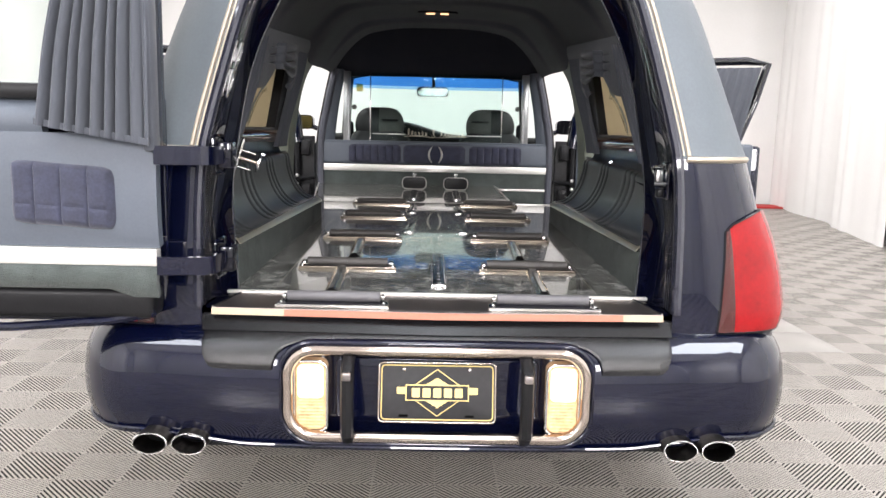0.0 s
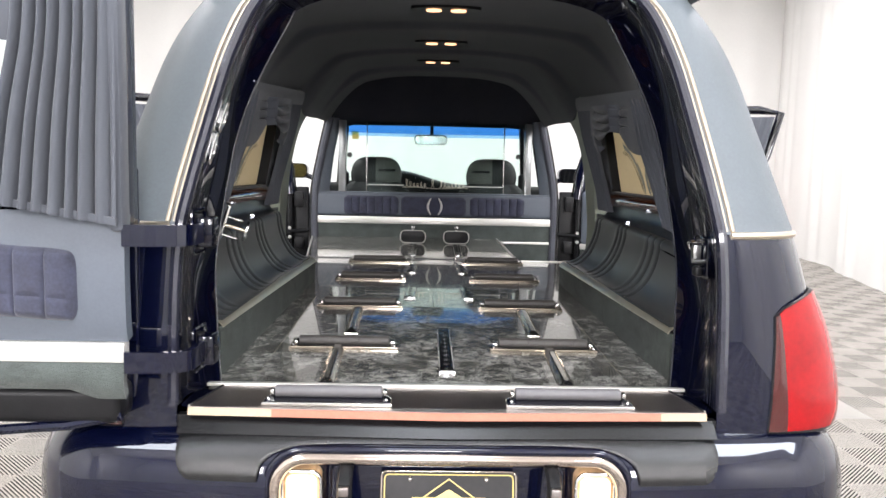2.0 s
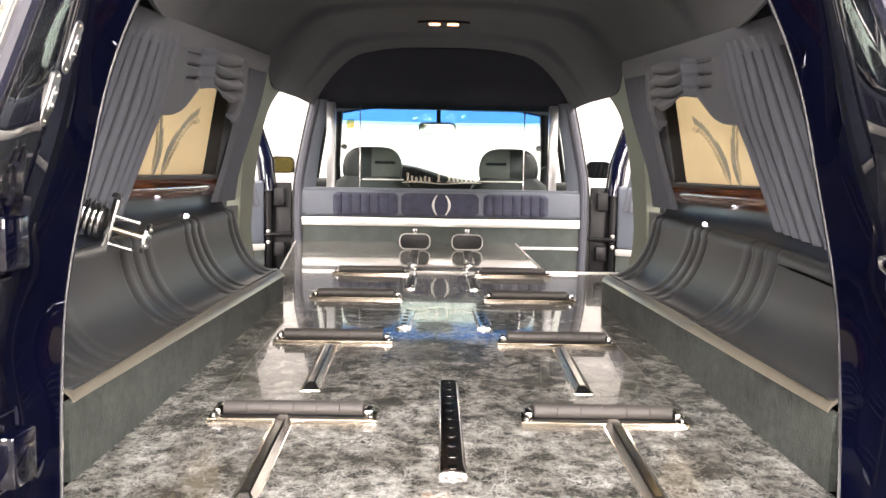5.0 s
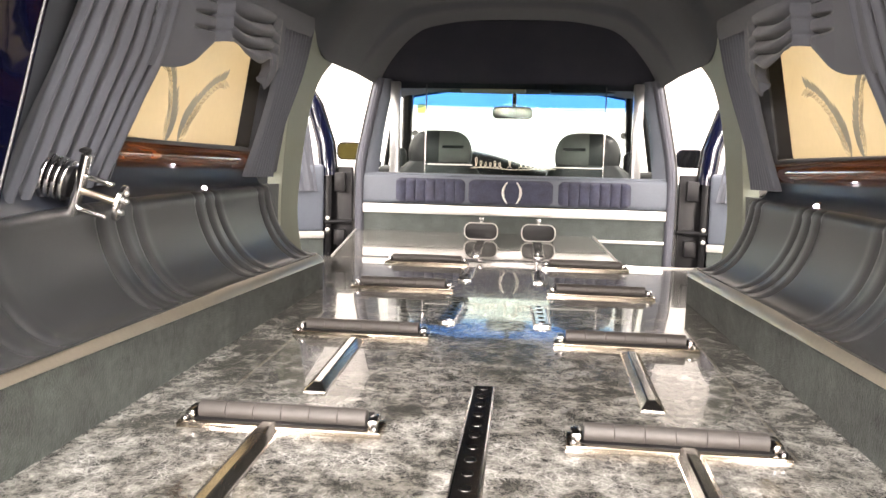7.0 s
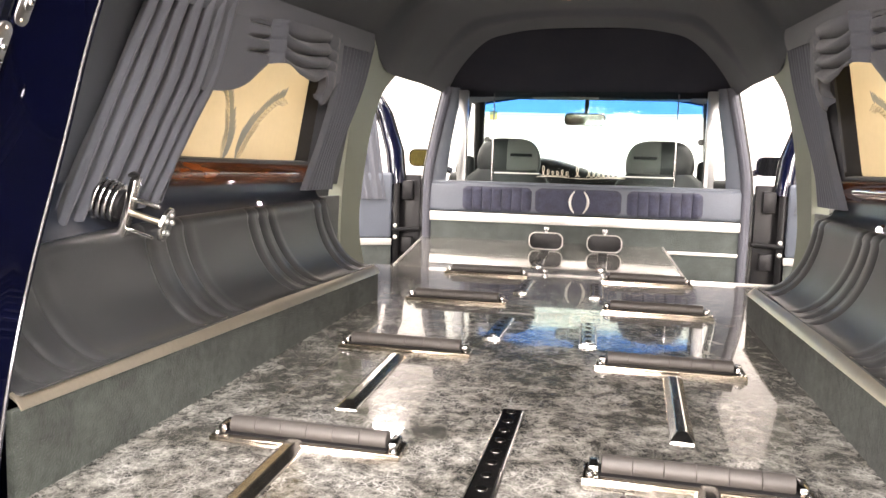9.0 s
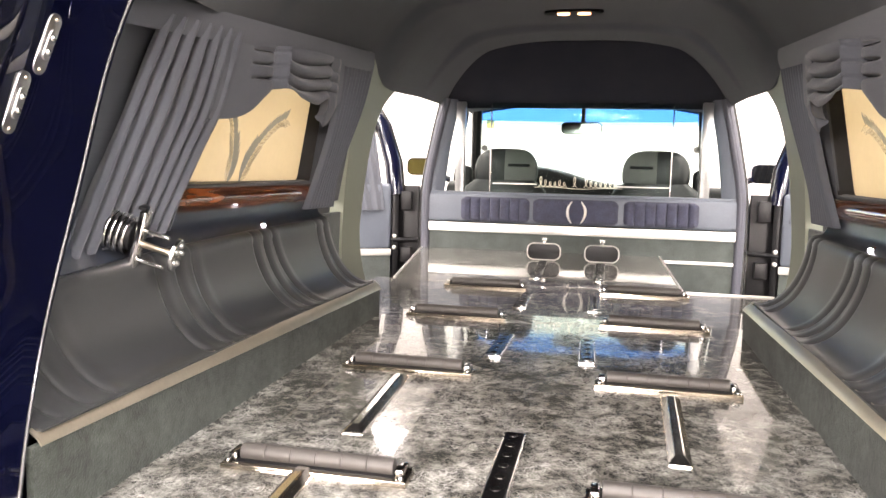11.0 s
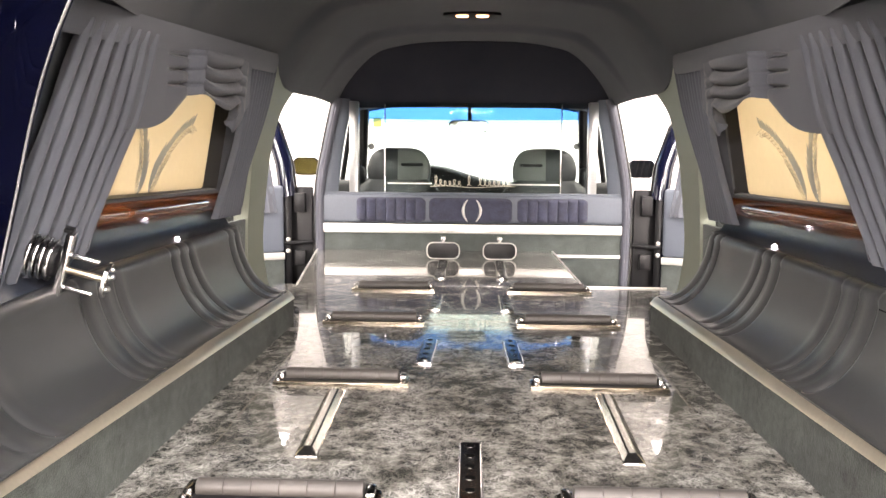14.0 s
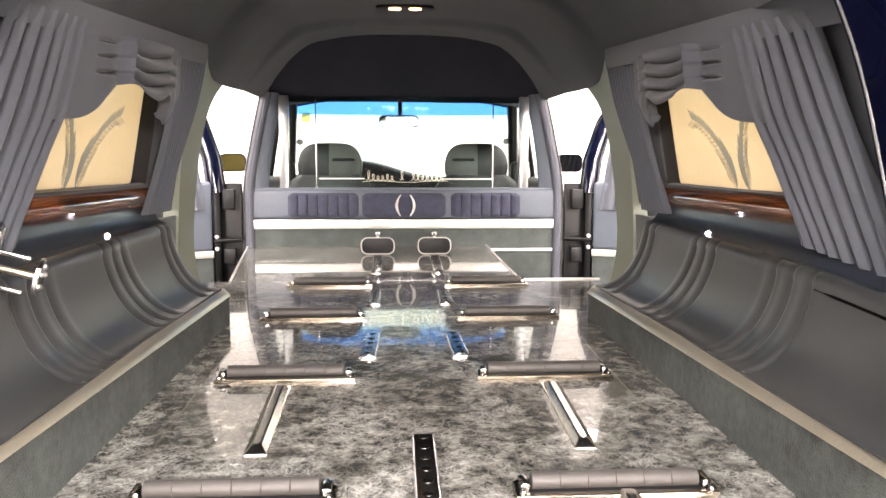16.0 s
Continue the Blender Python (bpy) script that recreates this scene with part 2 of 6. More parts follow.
REDLENS = material("red_lens", (0.28, 0.0022, 0.0045), rough=0.25, vary=0.2, scale=14, fine=90, coat=0.35, spec=0.2)
DARKRED = material("dark_red_lens", (0.05, 0.001, 0.0015), rough=0.15, vary=0.15, coat=1.0)
LAMPON = material("reverse_lamp_on", (1.0, 0.85, 0.6), rough=0.3, emit=1.7, emit_colour=(1.0, 0.8, 0.52))
AMBER = material("amber_lens", (0.85, 0.5, 0.25), rough=0.2, coat=1.0, vary=0.3, scale=60, emit=0.16, emit_colour=(1.0, 0.62, 0.36))
WARMBULB = material("warm_bulb", (1.0, 0.8, 0.6), emit=2.0, emit_colour=(1.0, 0.52, 0.27))
COOLBULB = material("cool_bulb", (0.9, 0.9, 1.0), emit=9.0, emit_colour=(0.85, 0.86, 1.0))
BLACK = material("black_plastic", (0.011, 0.011, 0.012), spec=0.2, rough=0.36, vary=0.2, bump=0.1)
PLATE = material("black_plate", (0.02, 0.019, 0.02), spec=0.2, rough=0.4, vary=0.2)
GOLD = material("gold_print", (0.75, 0.56, 0.2), rough=0.4, vary=0.1)
# Steel darkened in colour for the shade and dark reflections under the bumper.
SHADEDSTEEL = material("shaded_steel", (0.1, 0.092, 0.085), rough=0.3, metal=1.0, vary=0.3, scale=14, fine=120)
HOLE = material("hole_dark", (0.003, 0.003, 0.003), spec=0.02, rough=0.7)
ROLLER = material("roller_rubber", (0.055, 0.05, 0.046), rough=0.5, vary=0.15, bump=0.1)
SILLROLLER = material("sill_roller_grey", (0.13, 0.125, 0.13), rough=0.45, vary=0.1)
DRAPE = material("white_drape", (0.84, 0.835, 0.815), rough=0.8, vary=0.03, scale=1.2, fine=40)
CEIL = material("studio_ceiling_white", (0.8, 0.8, 0.79), rough=0.9, vary=0.05)
PLAINTILE = material("plain_tile_grey", (0.3, 0.285, 0.262), rough=0.3, vary=0.1, scale=5, fine=60)
TILE = material("floor_rib", (0.42, 0.39, 0.352), spec=0.6, rough=0.24, vary=0.08, scale=3, fine=40)
# Near-black slab colour stands in for the shade deep in the tile gaps.
GAPSHADE = material("floor_gap_shade", (0.012, 0.0115, 0.011), rough=0.9, vary=0.2, spec=0.1)
RED = material("red_edge", (0.5, 0.03, 0.03), rough=0.7)
SEAT = material("seat_leather", (0.013, 0.014, 0.015), rough=0.4, vary=0.15, bump=0.1, bump_scale=400)
SEATGREY = material("seat_grey", (0.13, 0.125, 0.118), rough=0.5, vary=0.15, bump=0.1, bump_scale=400)
# Gold put into the glass colour for what the left door mirror reflects.
GOLDREFLECT = material("gold_reflection_mirror", (0.55, 0.44, 0.13), rough=0.2, metal=1.0, vary=0.05)
MIRROR = material("mirror_glass", (0.9, 0.9, 0.9), rough=0.01, metal=1.0, vary=0.0)


# ---- mesh helpers ----
def finish(bm, material_, name, smooth=True):
    bmesh.ops.recalc_face_normals(bm, faces=bm.faces[:])
    me = bpy.data.meshes.new(name)
    bm.to_mesh(me)
    bm.free()
    me.materials.append(material_)
    if smooth:
        me.shade_smooth()
        me.set_sharp_from_angle(angle=radians(38))
    return me


def part(name, bm, material_, parent=None, label="", m=None):
    ob = new(name, finish(bm, material_, name))
    if parent is not None:
        ob.parent = parent
    if m is not None:
        ob.matrix_basis = m
    if label:
        ob["label"] = label
    return ob


def holder(name, label, category, group="", kind="", m=None):
    ob = new(name)
    ob.empty_display_size = 0.1
    if m is not None:
        ob.matrix_basis = m
    return tagged(ob, label, category, group, kind)


def sheet(nu, nv, fn, thick=0.006, skip=None):
    """A surface fn(u, v), with thickness and closed edges."""
    p = np.array([[fn(i / nu, j / nv) for j in range(nv + 1)] for i in range(nu + 1)], float)
    du, dv = np.gradient(p, axis=0), np.gradient(p, axis=1)
    nrm = np.cross(du, dv)
    nrm /= np.linalg.norm(nrm, axis=2, keepdims=True) + 1e-9
    q = p + nrm * thick
    bm = bmesh.new()
    a = [[bm.verts.new(p[i, j]) for j in range(nv + 1)] for i in range(nu + 1)]
    b = [[bm.verts.new(q[i, j]) for j in range(nv + 1)] for i in range(nu + 1)]
    keep = [[not (skip and skip((i + 0.5) / nu, (j + 0.5) / nv)) for j in range(nv)] for i in range(nu)]
    for i in range(nu):
        for j in range(nv):
            if not keep[i][j]:
                continue
            c = [(i, j), (i + 1, j), (i + 1, j + 1), (i, j + 1)]
            bm.faces.new([b[x][y] for x, y in c])
            bm.faces.new([a[x][y] for x, y in reversed(c)])
            for (x0, y0), (x1, y1), (ni, nj) in ((c[0], c[1], (i, j - 1)), (c[1], c[2], (i + 1, j)), (c[2], c[3], (i, j + 1)), (c[3], c[0], (i - 1, j))):
                if not (0 <= ni < nu and 0 <= nj < nv and keep[ni][nj]):
                    bm.faces.new([a[x0][y0], a[x1][y1], b[x1][y1], b[x0][y0]])
    for v in [v for v in bm.verts if not v.link_faces]:
        bm.verts.remove(v)
    return bm


def box(x0, x1, y0, y1, z0, z1, bevel=0.003, seg=2, bm=None):
    bm2 = bmesh.new()
    bmesh.ops.create_cube(bm2, size=1)
    for v in bm2.verts:
        v.co = Vector(((x0 + x1) / 2 + v.co.x * abs(x1 - x0), (y0 + y1) / 2 + v.co.y * abs(y1 - y0), (z0 + z1) / 2 + v.co.z * abs(z1 - z0)))
    if bevel:
        bmesh.ops.bevel(bm2, geom=bm2.edges[:], offset=bevel, segments=seg, affect="EDGES", profile=0.5)
    if bm is None:
        return bm2
    merge(bm, bm2)
    return bm


def merge(bm, other):
    me = bpy.data.meshes.new("tmp")
    other.to_mesh(me)
    other.free()
    bm.from_mesh(me)
    bpy.data.meshes.remove(me)
    return bm


def tube(points, radius, sides=10, closed=False, squash=1.0, bm=None):
    """A round bar along the points."""
    bm = bm or bmesh.new()
    pts = [Vector(p) for p in points]
    n = len(pts)
    rings = []
    for i, p in enumerate(pts):
        d = (pts[(i + 1) % n] - pts[i - 1]) if closed else (pts[min(i + 1, n - 1)] - pts[max(i - 1, 0)])
        d.normalize()
        if not rings:
            side = d.cross(Vector((0, 0, 1)))
            if side.length < 1e-3:
                side = Vector((1, 0, 0))
        else:
            side = side - d * side.dot(d)
        side.normalize()
        up = side.cross(d)
        r = radius[i] if isinstance(radius, (list, tuple)) else radius
        rings.append([bm.verts.new(p + side * math.cos(k * math.tau / sides) * r + up * math.sin(k * math.tau / sides) * r * squash) for k in range(sides)])
    for i in range(n if closed else n - 1):
        a, b = rings[i], rings[(i + 1) % n]
        for k in range(sides):
            bm.faces.new((a[k], a[(k + 1) % sides], b[(k + 1) % sides], b[k]))
    if not closed:
        bm.faces.new(rings[0][::-1])
        bm.faces.new(rings[-1])
    return bm


def slab(outline, thick, m=None, bevel=0.0, bm=None):
    """A flat outline in x, y, raised by thick in z, then laid by m."""
    b2 = bmesh.new()
    f = b2.faces.new([b2.verts.new((x, y, 0)) for x, y in outline])
    b2.normal_update()
    if f.normal.z < 0:
        f.normal_flip()
    r = bmesh.ops.extrude_face_region(b2, geom=[f])
    top = [g for g in r["geom"] if isinstance(g, bmesh.types.BMVert)]
    for v in top:
        v.co.z += thick
    if bevel:
        te = [e for e in b2.edges if all(v in top for v in e.verts)]
        bmesh.ops.bevel(b2, geom=te, offset=bevel, segments=3, affect="EDGES", profile=0.5)
    if m is not None:
        bmesh.ops.transform(b2, matrix=m, verts=b2.verts[:])
    if bm is None:
        return b2
    return merge(bm, b2)


def rounded(x0, x1, y0, y1, r, n=6):
    """A rectangle's outline with round corners."""
    out = []
    for cx, cy, a0 in ((x1 - r, y1 - r, 0), (x0 + r, y1 - r, 90), (x0 + r, y0 + r, 180), (x1 - r, y0 + r, 270)):
        for k in range(n + 1):
            a = radians(a0 + 90 * k / n)
            out.append((cx + r * math.cos(a), cy + r * math.sin(a)))
    return out


def lerp(t, *knots):
    """A value between knots (t, value), smooth between them."""
    xs, ys = [k[0] for k in knots], [k[1] for k in knots]
    if t <= xs[0]:
        return ys[0]
    if t >= xs[-1]:
        return ys[-1]
    i = max(k for k in range(len(xs)) if xs[k] <= t)
    i = min(i, len(xs) - 2)

    def slope(k):
        if k == 0:
            return (ys[1] - ys[0]) / (xs[1] - xs[0])
        if k == len(xs) - 1:
            return (ys[-1] - ys[-2]) / (xs[-1] - xs[-2])
        return (ys[k + 1] - ys[k - 1]) / (xs[k + 1] - xs[k - 1])
    h = xs[i + 1] - xs[i]
    s = (t - xs[i]) / h
    return ((1 + 2 * s) * (1 - s) ** 2 * ys[i] + s * (1 - s) ** 2 * h * slope(i)
            + s * s * (3 - 2 * s) * ys[i + 1] + s * s * (s - 1) * h * slope(i + 1))


UPRIGHT = Matrix(((1, 0, 0, 0), (0, 0, -1, 0), (0, 1, 0, 0), (0, 0, 0, 1)))   # x, y of an outline become x, z; its thickness goes to -y


# ---- studio ----
def drape(name, a, b, height, waves, label, sway=0.22):
    """A hanging white cloth wall from a to b on the floor, in soft folds."""
    ax, ay = a
    bx, by = b
    length = math.hypot(bx - ax, by - ay)
    nx, ny = -(by - ay) / length, (bx - ax) / length

    def fn(u, v):
        w = 0.016 * math.sin(u * waves * math.tau + 2 * math.sin(u * 23)) + 0.03 * math.sin(u * waves * 0.37 * math.tau + 1.3) + sway * math.sin(u * 9 + 0.5)
        w *= 0.55 + 0.45 * v
        return (ax + (bx - ax) * u + nx * w, ay + (by - ay) * u + ny * w, height * (1 - v))
    return tagged(part(name, sheet(int(waves * 10), 6, fn, 0.01), DRAPE), label, "drape", kind="structure")


tagged(part("ground", box(-8, 8, -9, 14, -0.2, -0.0018, 0), GAPSHADE), "slab under the studio's ribbed floor tiles, near-black for the gaps' shade", "floor", kind="structure")
drape("wall_right", (4.9, -7.6), (5.22, 6.5), 4.8, 16, "white cloth drape hanging along the studio side", 0.05)
drape("wall_right_far", (5.2, 6.45), (6.5, 12.5), 4.8, 9, "white cloth drape hanging along the far studio side", 0.06)
drape("wall_front", (6.6, 12.3), (-6.4, 12.4), 4.8, 16, "white cloth drape hanging across the studio front")
drape("wall_left", (-6.3, 12.6), (-5.2, -7.5), 4.8, 22, "white cloth drape hanging along the studio side")
drape("wall_back", (-5.4, -7.4), (5.4, -7.4), 4.8, 14, "white cloth drape hanging across the studio back")
tagged(part("ceiling", box(-6.8, 6.8, -8, 13, 4.8, 4.9, 0), CEIL), "plain white studio ceiling over the floor", "ceiling", kind="structure")
tagged(part("trim_floor", box(4.3, 6.25, 11.2, 11.75, -0.01, 0.03, 0.01), RED), "red strip lying along the foot of the drape", "trim", kind="structure")

# ---- hearse body ----
hearse = holder("hearse", "navy blue hearse with grey-blue vinyl roof and open rear", "hearse")


def rear_y(z):
    return 0.03 + (0.38 * (z - 1.1) if z > 1.1 else 0.0) - (0.05 * (1.1 - z) if z < 1.1 else 0)


def opening_x(z):
    return lerp(z, (0.60, 0.635), (0.93, 0.633), (1.1, 0.622), (1.2, 0.608), (1.335, 0.583), (1.44, 0.562), (1.54, 0.538), (1.66, 0.49), (1.74, 0.42))


def half_width(z):
    return lerp(z, (0.4, 0.93), (0.65, 0.965), (0.80, 0.95), (0.97, 0.918), (1.13, 0.882), (1.35, 0.83), (1.58, 0.765), (1.75, 0.66))


def corner_r(z):
    return lerp(z, (0.5, 0.14), (0.68, 0.16), (0.97, 0.24), (1.13, 0.3), (1.6, 0.38))


def quarter(s, z, a, out=0.0):
    """The rear corner's skin at height z: a runs 0 at the opening to 1 on the flank."""
    xo, w, r, y0 = opening_x(z), half_width(z), corner_r(z), rear_y(z)
    c, t = max(0.0, math.cos(a * math.pi / 2)), math.sin(a * math.pi / 2)
    k = 0.82
    x = xo + (w - xo) * t ** k
    y = y0 + r * (1 - c ** k)
    nx, ny = t, -c
    return (s * (x + nx * out), y + ny * out, z)


for s, side in ((-1, "left"), (1, "right")):
    part("rear_quarter", sheet(30, 18, lambda u, v: quarter(s, 0.58 + v * 0.528, u * 0.999), 0.004 * s), NAVY, hearse, "glossy navy painted rear quarter panel")
    part("vinyl_pillar", sheet(30, 20, lambda u, v: quarter(s, 1.108 + v * 0.63, u * 0.999, 0.003), 0.004 * s), VINYL, hearse, "grey-blue grained vinyl rear pillar")

    def flank(u, v):
        z = 0.35 + 1.35 * v
        w, r, y0 = half_width(z), corner_r(z), rear_y(z)
        y = y0 + r + u * (2.32 - y0 - r)
        return (s * w, y, z)

    def window_hole(u, v):
        z = 0.35 + 1.35 * v
        y = 0.45 + u * 1.87
        return 1.14 < z < 1.56 and 0.75 < y < 1.9
    part("side_panel", sheet(40, 40, flank, 0.006 * s, window_hole), NAVY, hearse, "navy side panel with a window opening")

    # champagne mouldings: along the vinyl's inner edge and across its foot
    pts = []
    for k in range(24):
        z = 1.115 + 0.60 * k / 23
        q = Vector(quarter(s, z, 0.0))
        pts.append((q.x + s * 0.036, q.y - 0.004, z))
    bm = bmesh.new()
    tube(pts, 0.007, 8, bm=bm)
    tube([(x - s * 0.013, y, z) for x, y, z in pts], 0.004, 8, bm=bm)
    part("vertical_moulding", bm, BRASS, hearse, "slim champagne metal moulding")
    part("foot_moulding", tube([quarter(s, 1.106, 0.045 + 0.935 * k / 20, 0.004) for k in range(21)], 0.009, 8), BRASS, hearse, "slim champagne metal moulding")

    # weatherstrip round the opening
    part("weatherstrip", tube([(s * (opening_x(z) + 0.008), rear_y(z) - 0.006, z) for z in np.linspace(0.69, 1.74, 40)], 0.013, 8), STRIP, hearse, "dark blue rubber weatherstrip")

    # tail lamp
    def tail(u, v, out=0.004):
        ztop = lerp(u, (0, 0.915), (0.06, 0.932), (0.35, 0.958), (0.6, 0.965), (1, 0.955))
        z = 0.642 + (ztop - 0.642) * v
        a0 = 0.20 + 0.06 * v
        bulge = 0.008 * max(0.0, math.sin(math.pi * u)) ** 0.5 + 0.024 * u * max(0.0, math.sin(math.pi * min(1.0, v * 1.02))) ** 0.6
        return quarter(s, z, a0 + (1.0 - a0) * u, out + bulge)
    def facet(v):
        return 0.02 + 0.09 * (1 - v) ** 0.8
    lamp = part("tail_lamp", sheet(24, 18, lambda u, v: tail(facet(v) + (1 - facet(v)) * u, v), 0.006 * s), REDLENS, hearse, "tall red tail lamp lens")
    part("side_facet", sheet(6, 18, lambda u, v: tail(facet(v) * u, v), 0.006 * s), DARKRED, lamp, "darker facet along the inner side")
    rim = [tail(0, k / 12) for k in range(13)] + [tail(k / 12, 1) for k in range(1, 13)]
    part("lamp_rim", tube(rim, 0.005, 8), BLACK, lamp, "thin dark edge")
    part("lamp_base", tube([tail(k / 12, 0) for k in range(13)], 0.007, 8), BLACK, lamp)


# jamb: from the outer edge of the opening in to the lining
def jamb_outer(t):
    """t: 0 at the left foot, over the top, to 1 at the right foot."""
    s = -1 if t < 0.5 else 1
    h = t * 2 if t < 0.5 else (1 - t) * 2
    if h < 0.8:
        z = 0.69 + (1.74 - 0.69) * h / 0.8
        return Vector((s * opening_x(z), rear_y(z) + 0.004, z))
    a = (h - 0.8) / 0.2
    return Vector((s * 0.42 * (1 - a), rear_y(1.74) + 0.03 * a, 1.74 + 0.07 * math.sin(a * math.pi / 2)))


def jamb_inner(t):
    s = -1 if t < 0.5 else 1
    h = t * 2 if t < 0.5 else (1 - t) * 2
    if h < 0.8:
        z = 0.69 + (1.66 - 0.69) * h / 0.8
        x = lerp(z, (0.69, 0.585), (0.85, 0.612), (1.0, 0.632), (1.23, 0.612), (1.36, 0.585), (1.485, 0.537), (1.66, 0.45))
        y = lerp(z, (0.69, 0.195), (0.85, 0.26), (1.0, 0.33), (1.23, 0.395), (1.485, 0.425), (1.66, 0.45))
        return Vector((s * x, y, z))
    a = (h - 0.8) / 0.2
    return Vector((s * 0.45 * max(0.0, math.cos(a * math.pi / 2)) ** 0.8, 0.45 + 0.01 * a, 1.66 + 0.09 * math.sin(a * math.pi / 2)))


def jamb(u, v):
    p, q = jamb_outer(u), jamb_inner(u)
    r = p.lerp(q, v)
    dip = 0.025 * math.sin(math.pi * v)
    s = -1 if u < 0.5 else 1
    return (r.x + s * dip * (1 if abs(r.x) > 0.3 else abs(r.x) / 0.3), r.y, r.z)


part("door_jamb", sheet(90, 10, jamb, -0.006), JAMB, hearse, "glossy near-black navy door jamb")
def return_panel(u, v):
    p = jamb_inner(u)
    s = -1 if u < 0.5 else 1
    high = min(1.0, max(0.0, (p.z - 1.45) / 0.3))
    return (p.x + s * (0.17 * (1 - high) + 0.05 * high * min(1, abs(p.x) * 3)) * v, p.y + 0.004 + 0.10 * v, p.z + 0.12 * high * v)


part("lining_return", sheet(90, 4, return_panel, 0.006), HEADLINER, hearse, "grey cloth lining behind the jamb")
for s in (-1, 1):
    def kick(u, v):
        x, y, z = jamb(0.042 * u if s < 0 else 1 - 0.042 * u, 0.04 + 0.92 * v)
        return (x - s * 0.004, y, z)
    part("jamb_kick", sheet(8, 10, kick, 0.002), LEDGE, hearse, "dark slate kick panel at the foot of the jamb")
part("jamb_piping", tube([jamb_inner(t / 120) * 0.994 + Vector((0, -0.004, 0.006 * jamb_inner(t / 120).z)) for t in range(121)], 0.003, 8), PIPING, hearse, "pale piping along the lining's edge")

# roof over it all
def roof(u, v):
    y = 0.2 + 4.2 * u
    a = (v - 0.5) * 2
    z = 1.735 + 0.17 * (1 - abs(a) ** 2.4) + 0.05 * min(1, u * 2)
    x = a * 0.68
    return (x, y + (0.1 * abs(a) if u == 0 else 0), z)


part("roof", sheet(20, 24, roof, 0.02), VINYL, hearse, "grey-blue vinyl roof")


# bumper
def bumper_plan(t):
    """t: -1 to 1 across the bumper; plan of its face."""
    a = abs(t)
    s = 1 if t >= 0 else -1
    if a < 0.7:
        k = a / 0.7
        return s * 0.80 * k, -0.085 + 0.045 * k ** 2.2, s * 0.1 * k, -1.0
    b = (a - 0.7) / 0.3 * math.pi / 2
    return s * (0.80 + 0.20 * math.sin(b)), 0.24 - 0.28 * max(0.0, math.cos(b)) ** 0.9, s * math.sin(b), -math.cos(b)


def bumper(u, v):
    x, y, nx, ny = bumper_plan(u * 2 - 1)
    z = lerp(v, (0, 0.325), (0.08, 0.322), (0.2, 0.345), (0.5, 0.45), (0.75, 0.56), (0.9, 0.625), (1, 0.66))
    o = lerp(v, (0, -0.05), (0.08, -0.012), (0.2, -0.002), (0.5, 0.018), (0.75, 0.008), (0.9, -0.035), (1, -0.11))
    lift = min(0.03, 0.14 * max(0.0, abs(u * 2 - 1) - 0.45)) * max(0.0, 1 - v / 0.4)
    return (x + nx * o, y + ny * o, z + lift)


def plate_hole(u, v):
    x = bumper(u, v)[0]
    z = bumper(u, v)[2]
    return (abs(x) / 0.408) ** 6 + (abs(z - 0.481) / 0.133) ** 6 < 1


bump = part("bumper", sheet(240, 60, bumper, -0.008, plate_hole), NAVY, hearse, "wide glossy navy rear bumper")


def pad(u, v):
    t = (u * 2 - 1) * 0.545
    x, y, nx, ny = bumper_plan(t)
    # its lower edge passes over the plate surround and rounds off at the ends
    low = 0.545 + 0.06 * max(0.0, (abs(t) - 0.50) / 0.045) ** 3
    r = 1 - (abs(x) / 0.430) ** 6
    if r > 0:
        low = max(low, 0.481 + 0.143 * r ** (1 / 6))
    z = low + (0.664 - low) * v
    o = lerp(z, (0.45, 0.018), (0.56, 0.010), (0.625, -0.033), (0.664, -0.12)) + 0.008
    edge = min(1, (1 - abs(u * 2 - 1)) * 14, v * 6 + 0.2) ** 0.5
    return (x + nx * (o - 0.008 * (1 - edge)), y + ny * (o - 0.008 * (1 - edge)), z)


part("step_pad", sheet(200, 14, pad, -0.004), PADRUB, bump, "black rubber step pad on the bumper")


def bumper_crease(z0, o):
    return [(bumper_plan(t)[0] + bumper_plan(t)[2] * o, bumper_plan(t)[1] + bumper_plan(t)[3] * o, z0 + min(0.027, 0.125 * max(0.0, abs(t) - 0.45))) for t in np.linspace(-0.93, 0.93, 60)]


part("lower_lip", tube(bumper_crease(0.338, 0.004), 0.006, 8), NAVY, bump)


# number plate recess, its frame, lamps and guards
def ring(x0, x1, z0, z1, r, y, rad, squash=1.0):
    return tube([(x, y + 0.055 * abs(x / 0.8) ** 2.2, z) for x, z in rounded(x0, x1, z0, z1, r, 8)], rad, 10, True, squash)


recess = part("plate_recess", box(-0.42, 0.42, 0.0, 0.03, 0.34, 0.625, 0.01), NAVY, hearse, "dark recess for the number plate")
frame_ring = part("plate_surround", ring(-0.392, 0.392, 0.364, 0.600, 0.075, -0.090, 0.015), BEZEL, hearse, "chrome surround of the plate recess")
part("outer_lip", ring(-0.412, 0.412, 0.345, 0.618, 0.09, -0.088, 0.010), NAVY, frame_ring)
bm = bmesh.new()
slab(rounded(-0.40, 0.40, 0.352, 0.608, 0.07, 8), 0.01, Matrix.Translation((0, -0.010, 0)) @ UPRIGHT, bm=bm)
part("recess_back", bm, NAVY, recess)
bm = slab(rounded(-0.272, 0.272, 0.388, 0.566, 0.02), 0.014, Matrix.Translation((0, -0.02, 0)) @ UPRIGHT, 0.004)
part("plate_panel", bm, NAVY, recess, "navy backing panel")
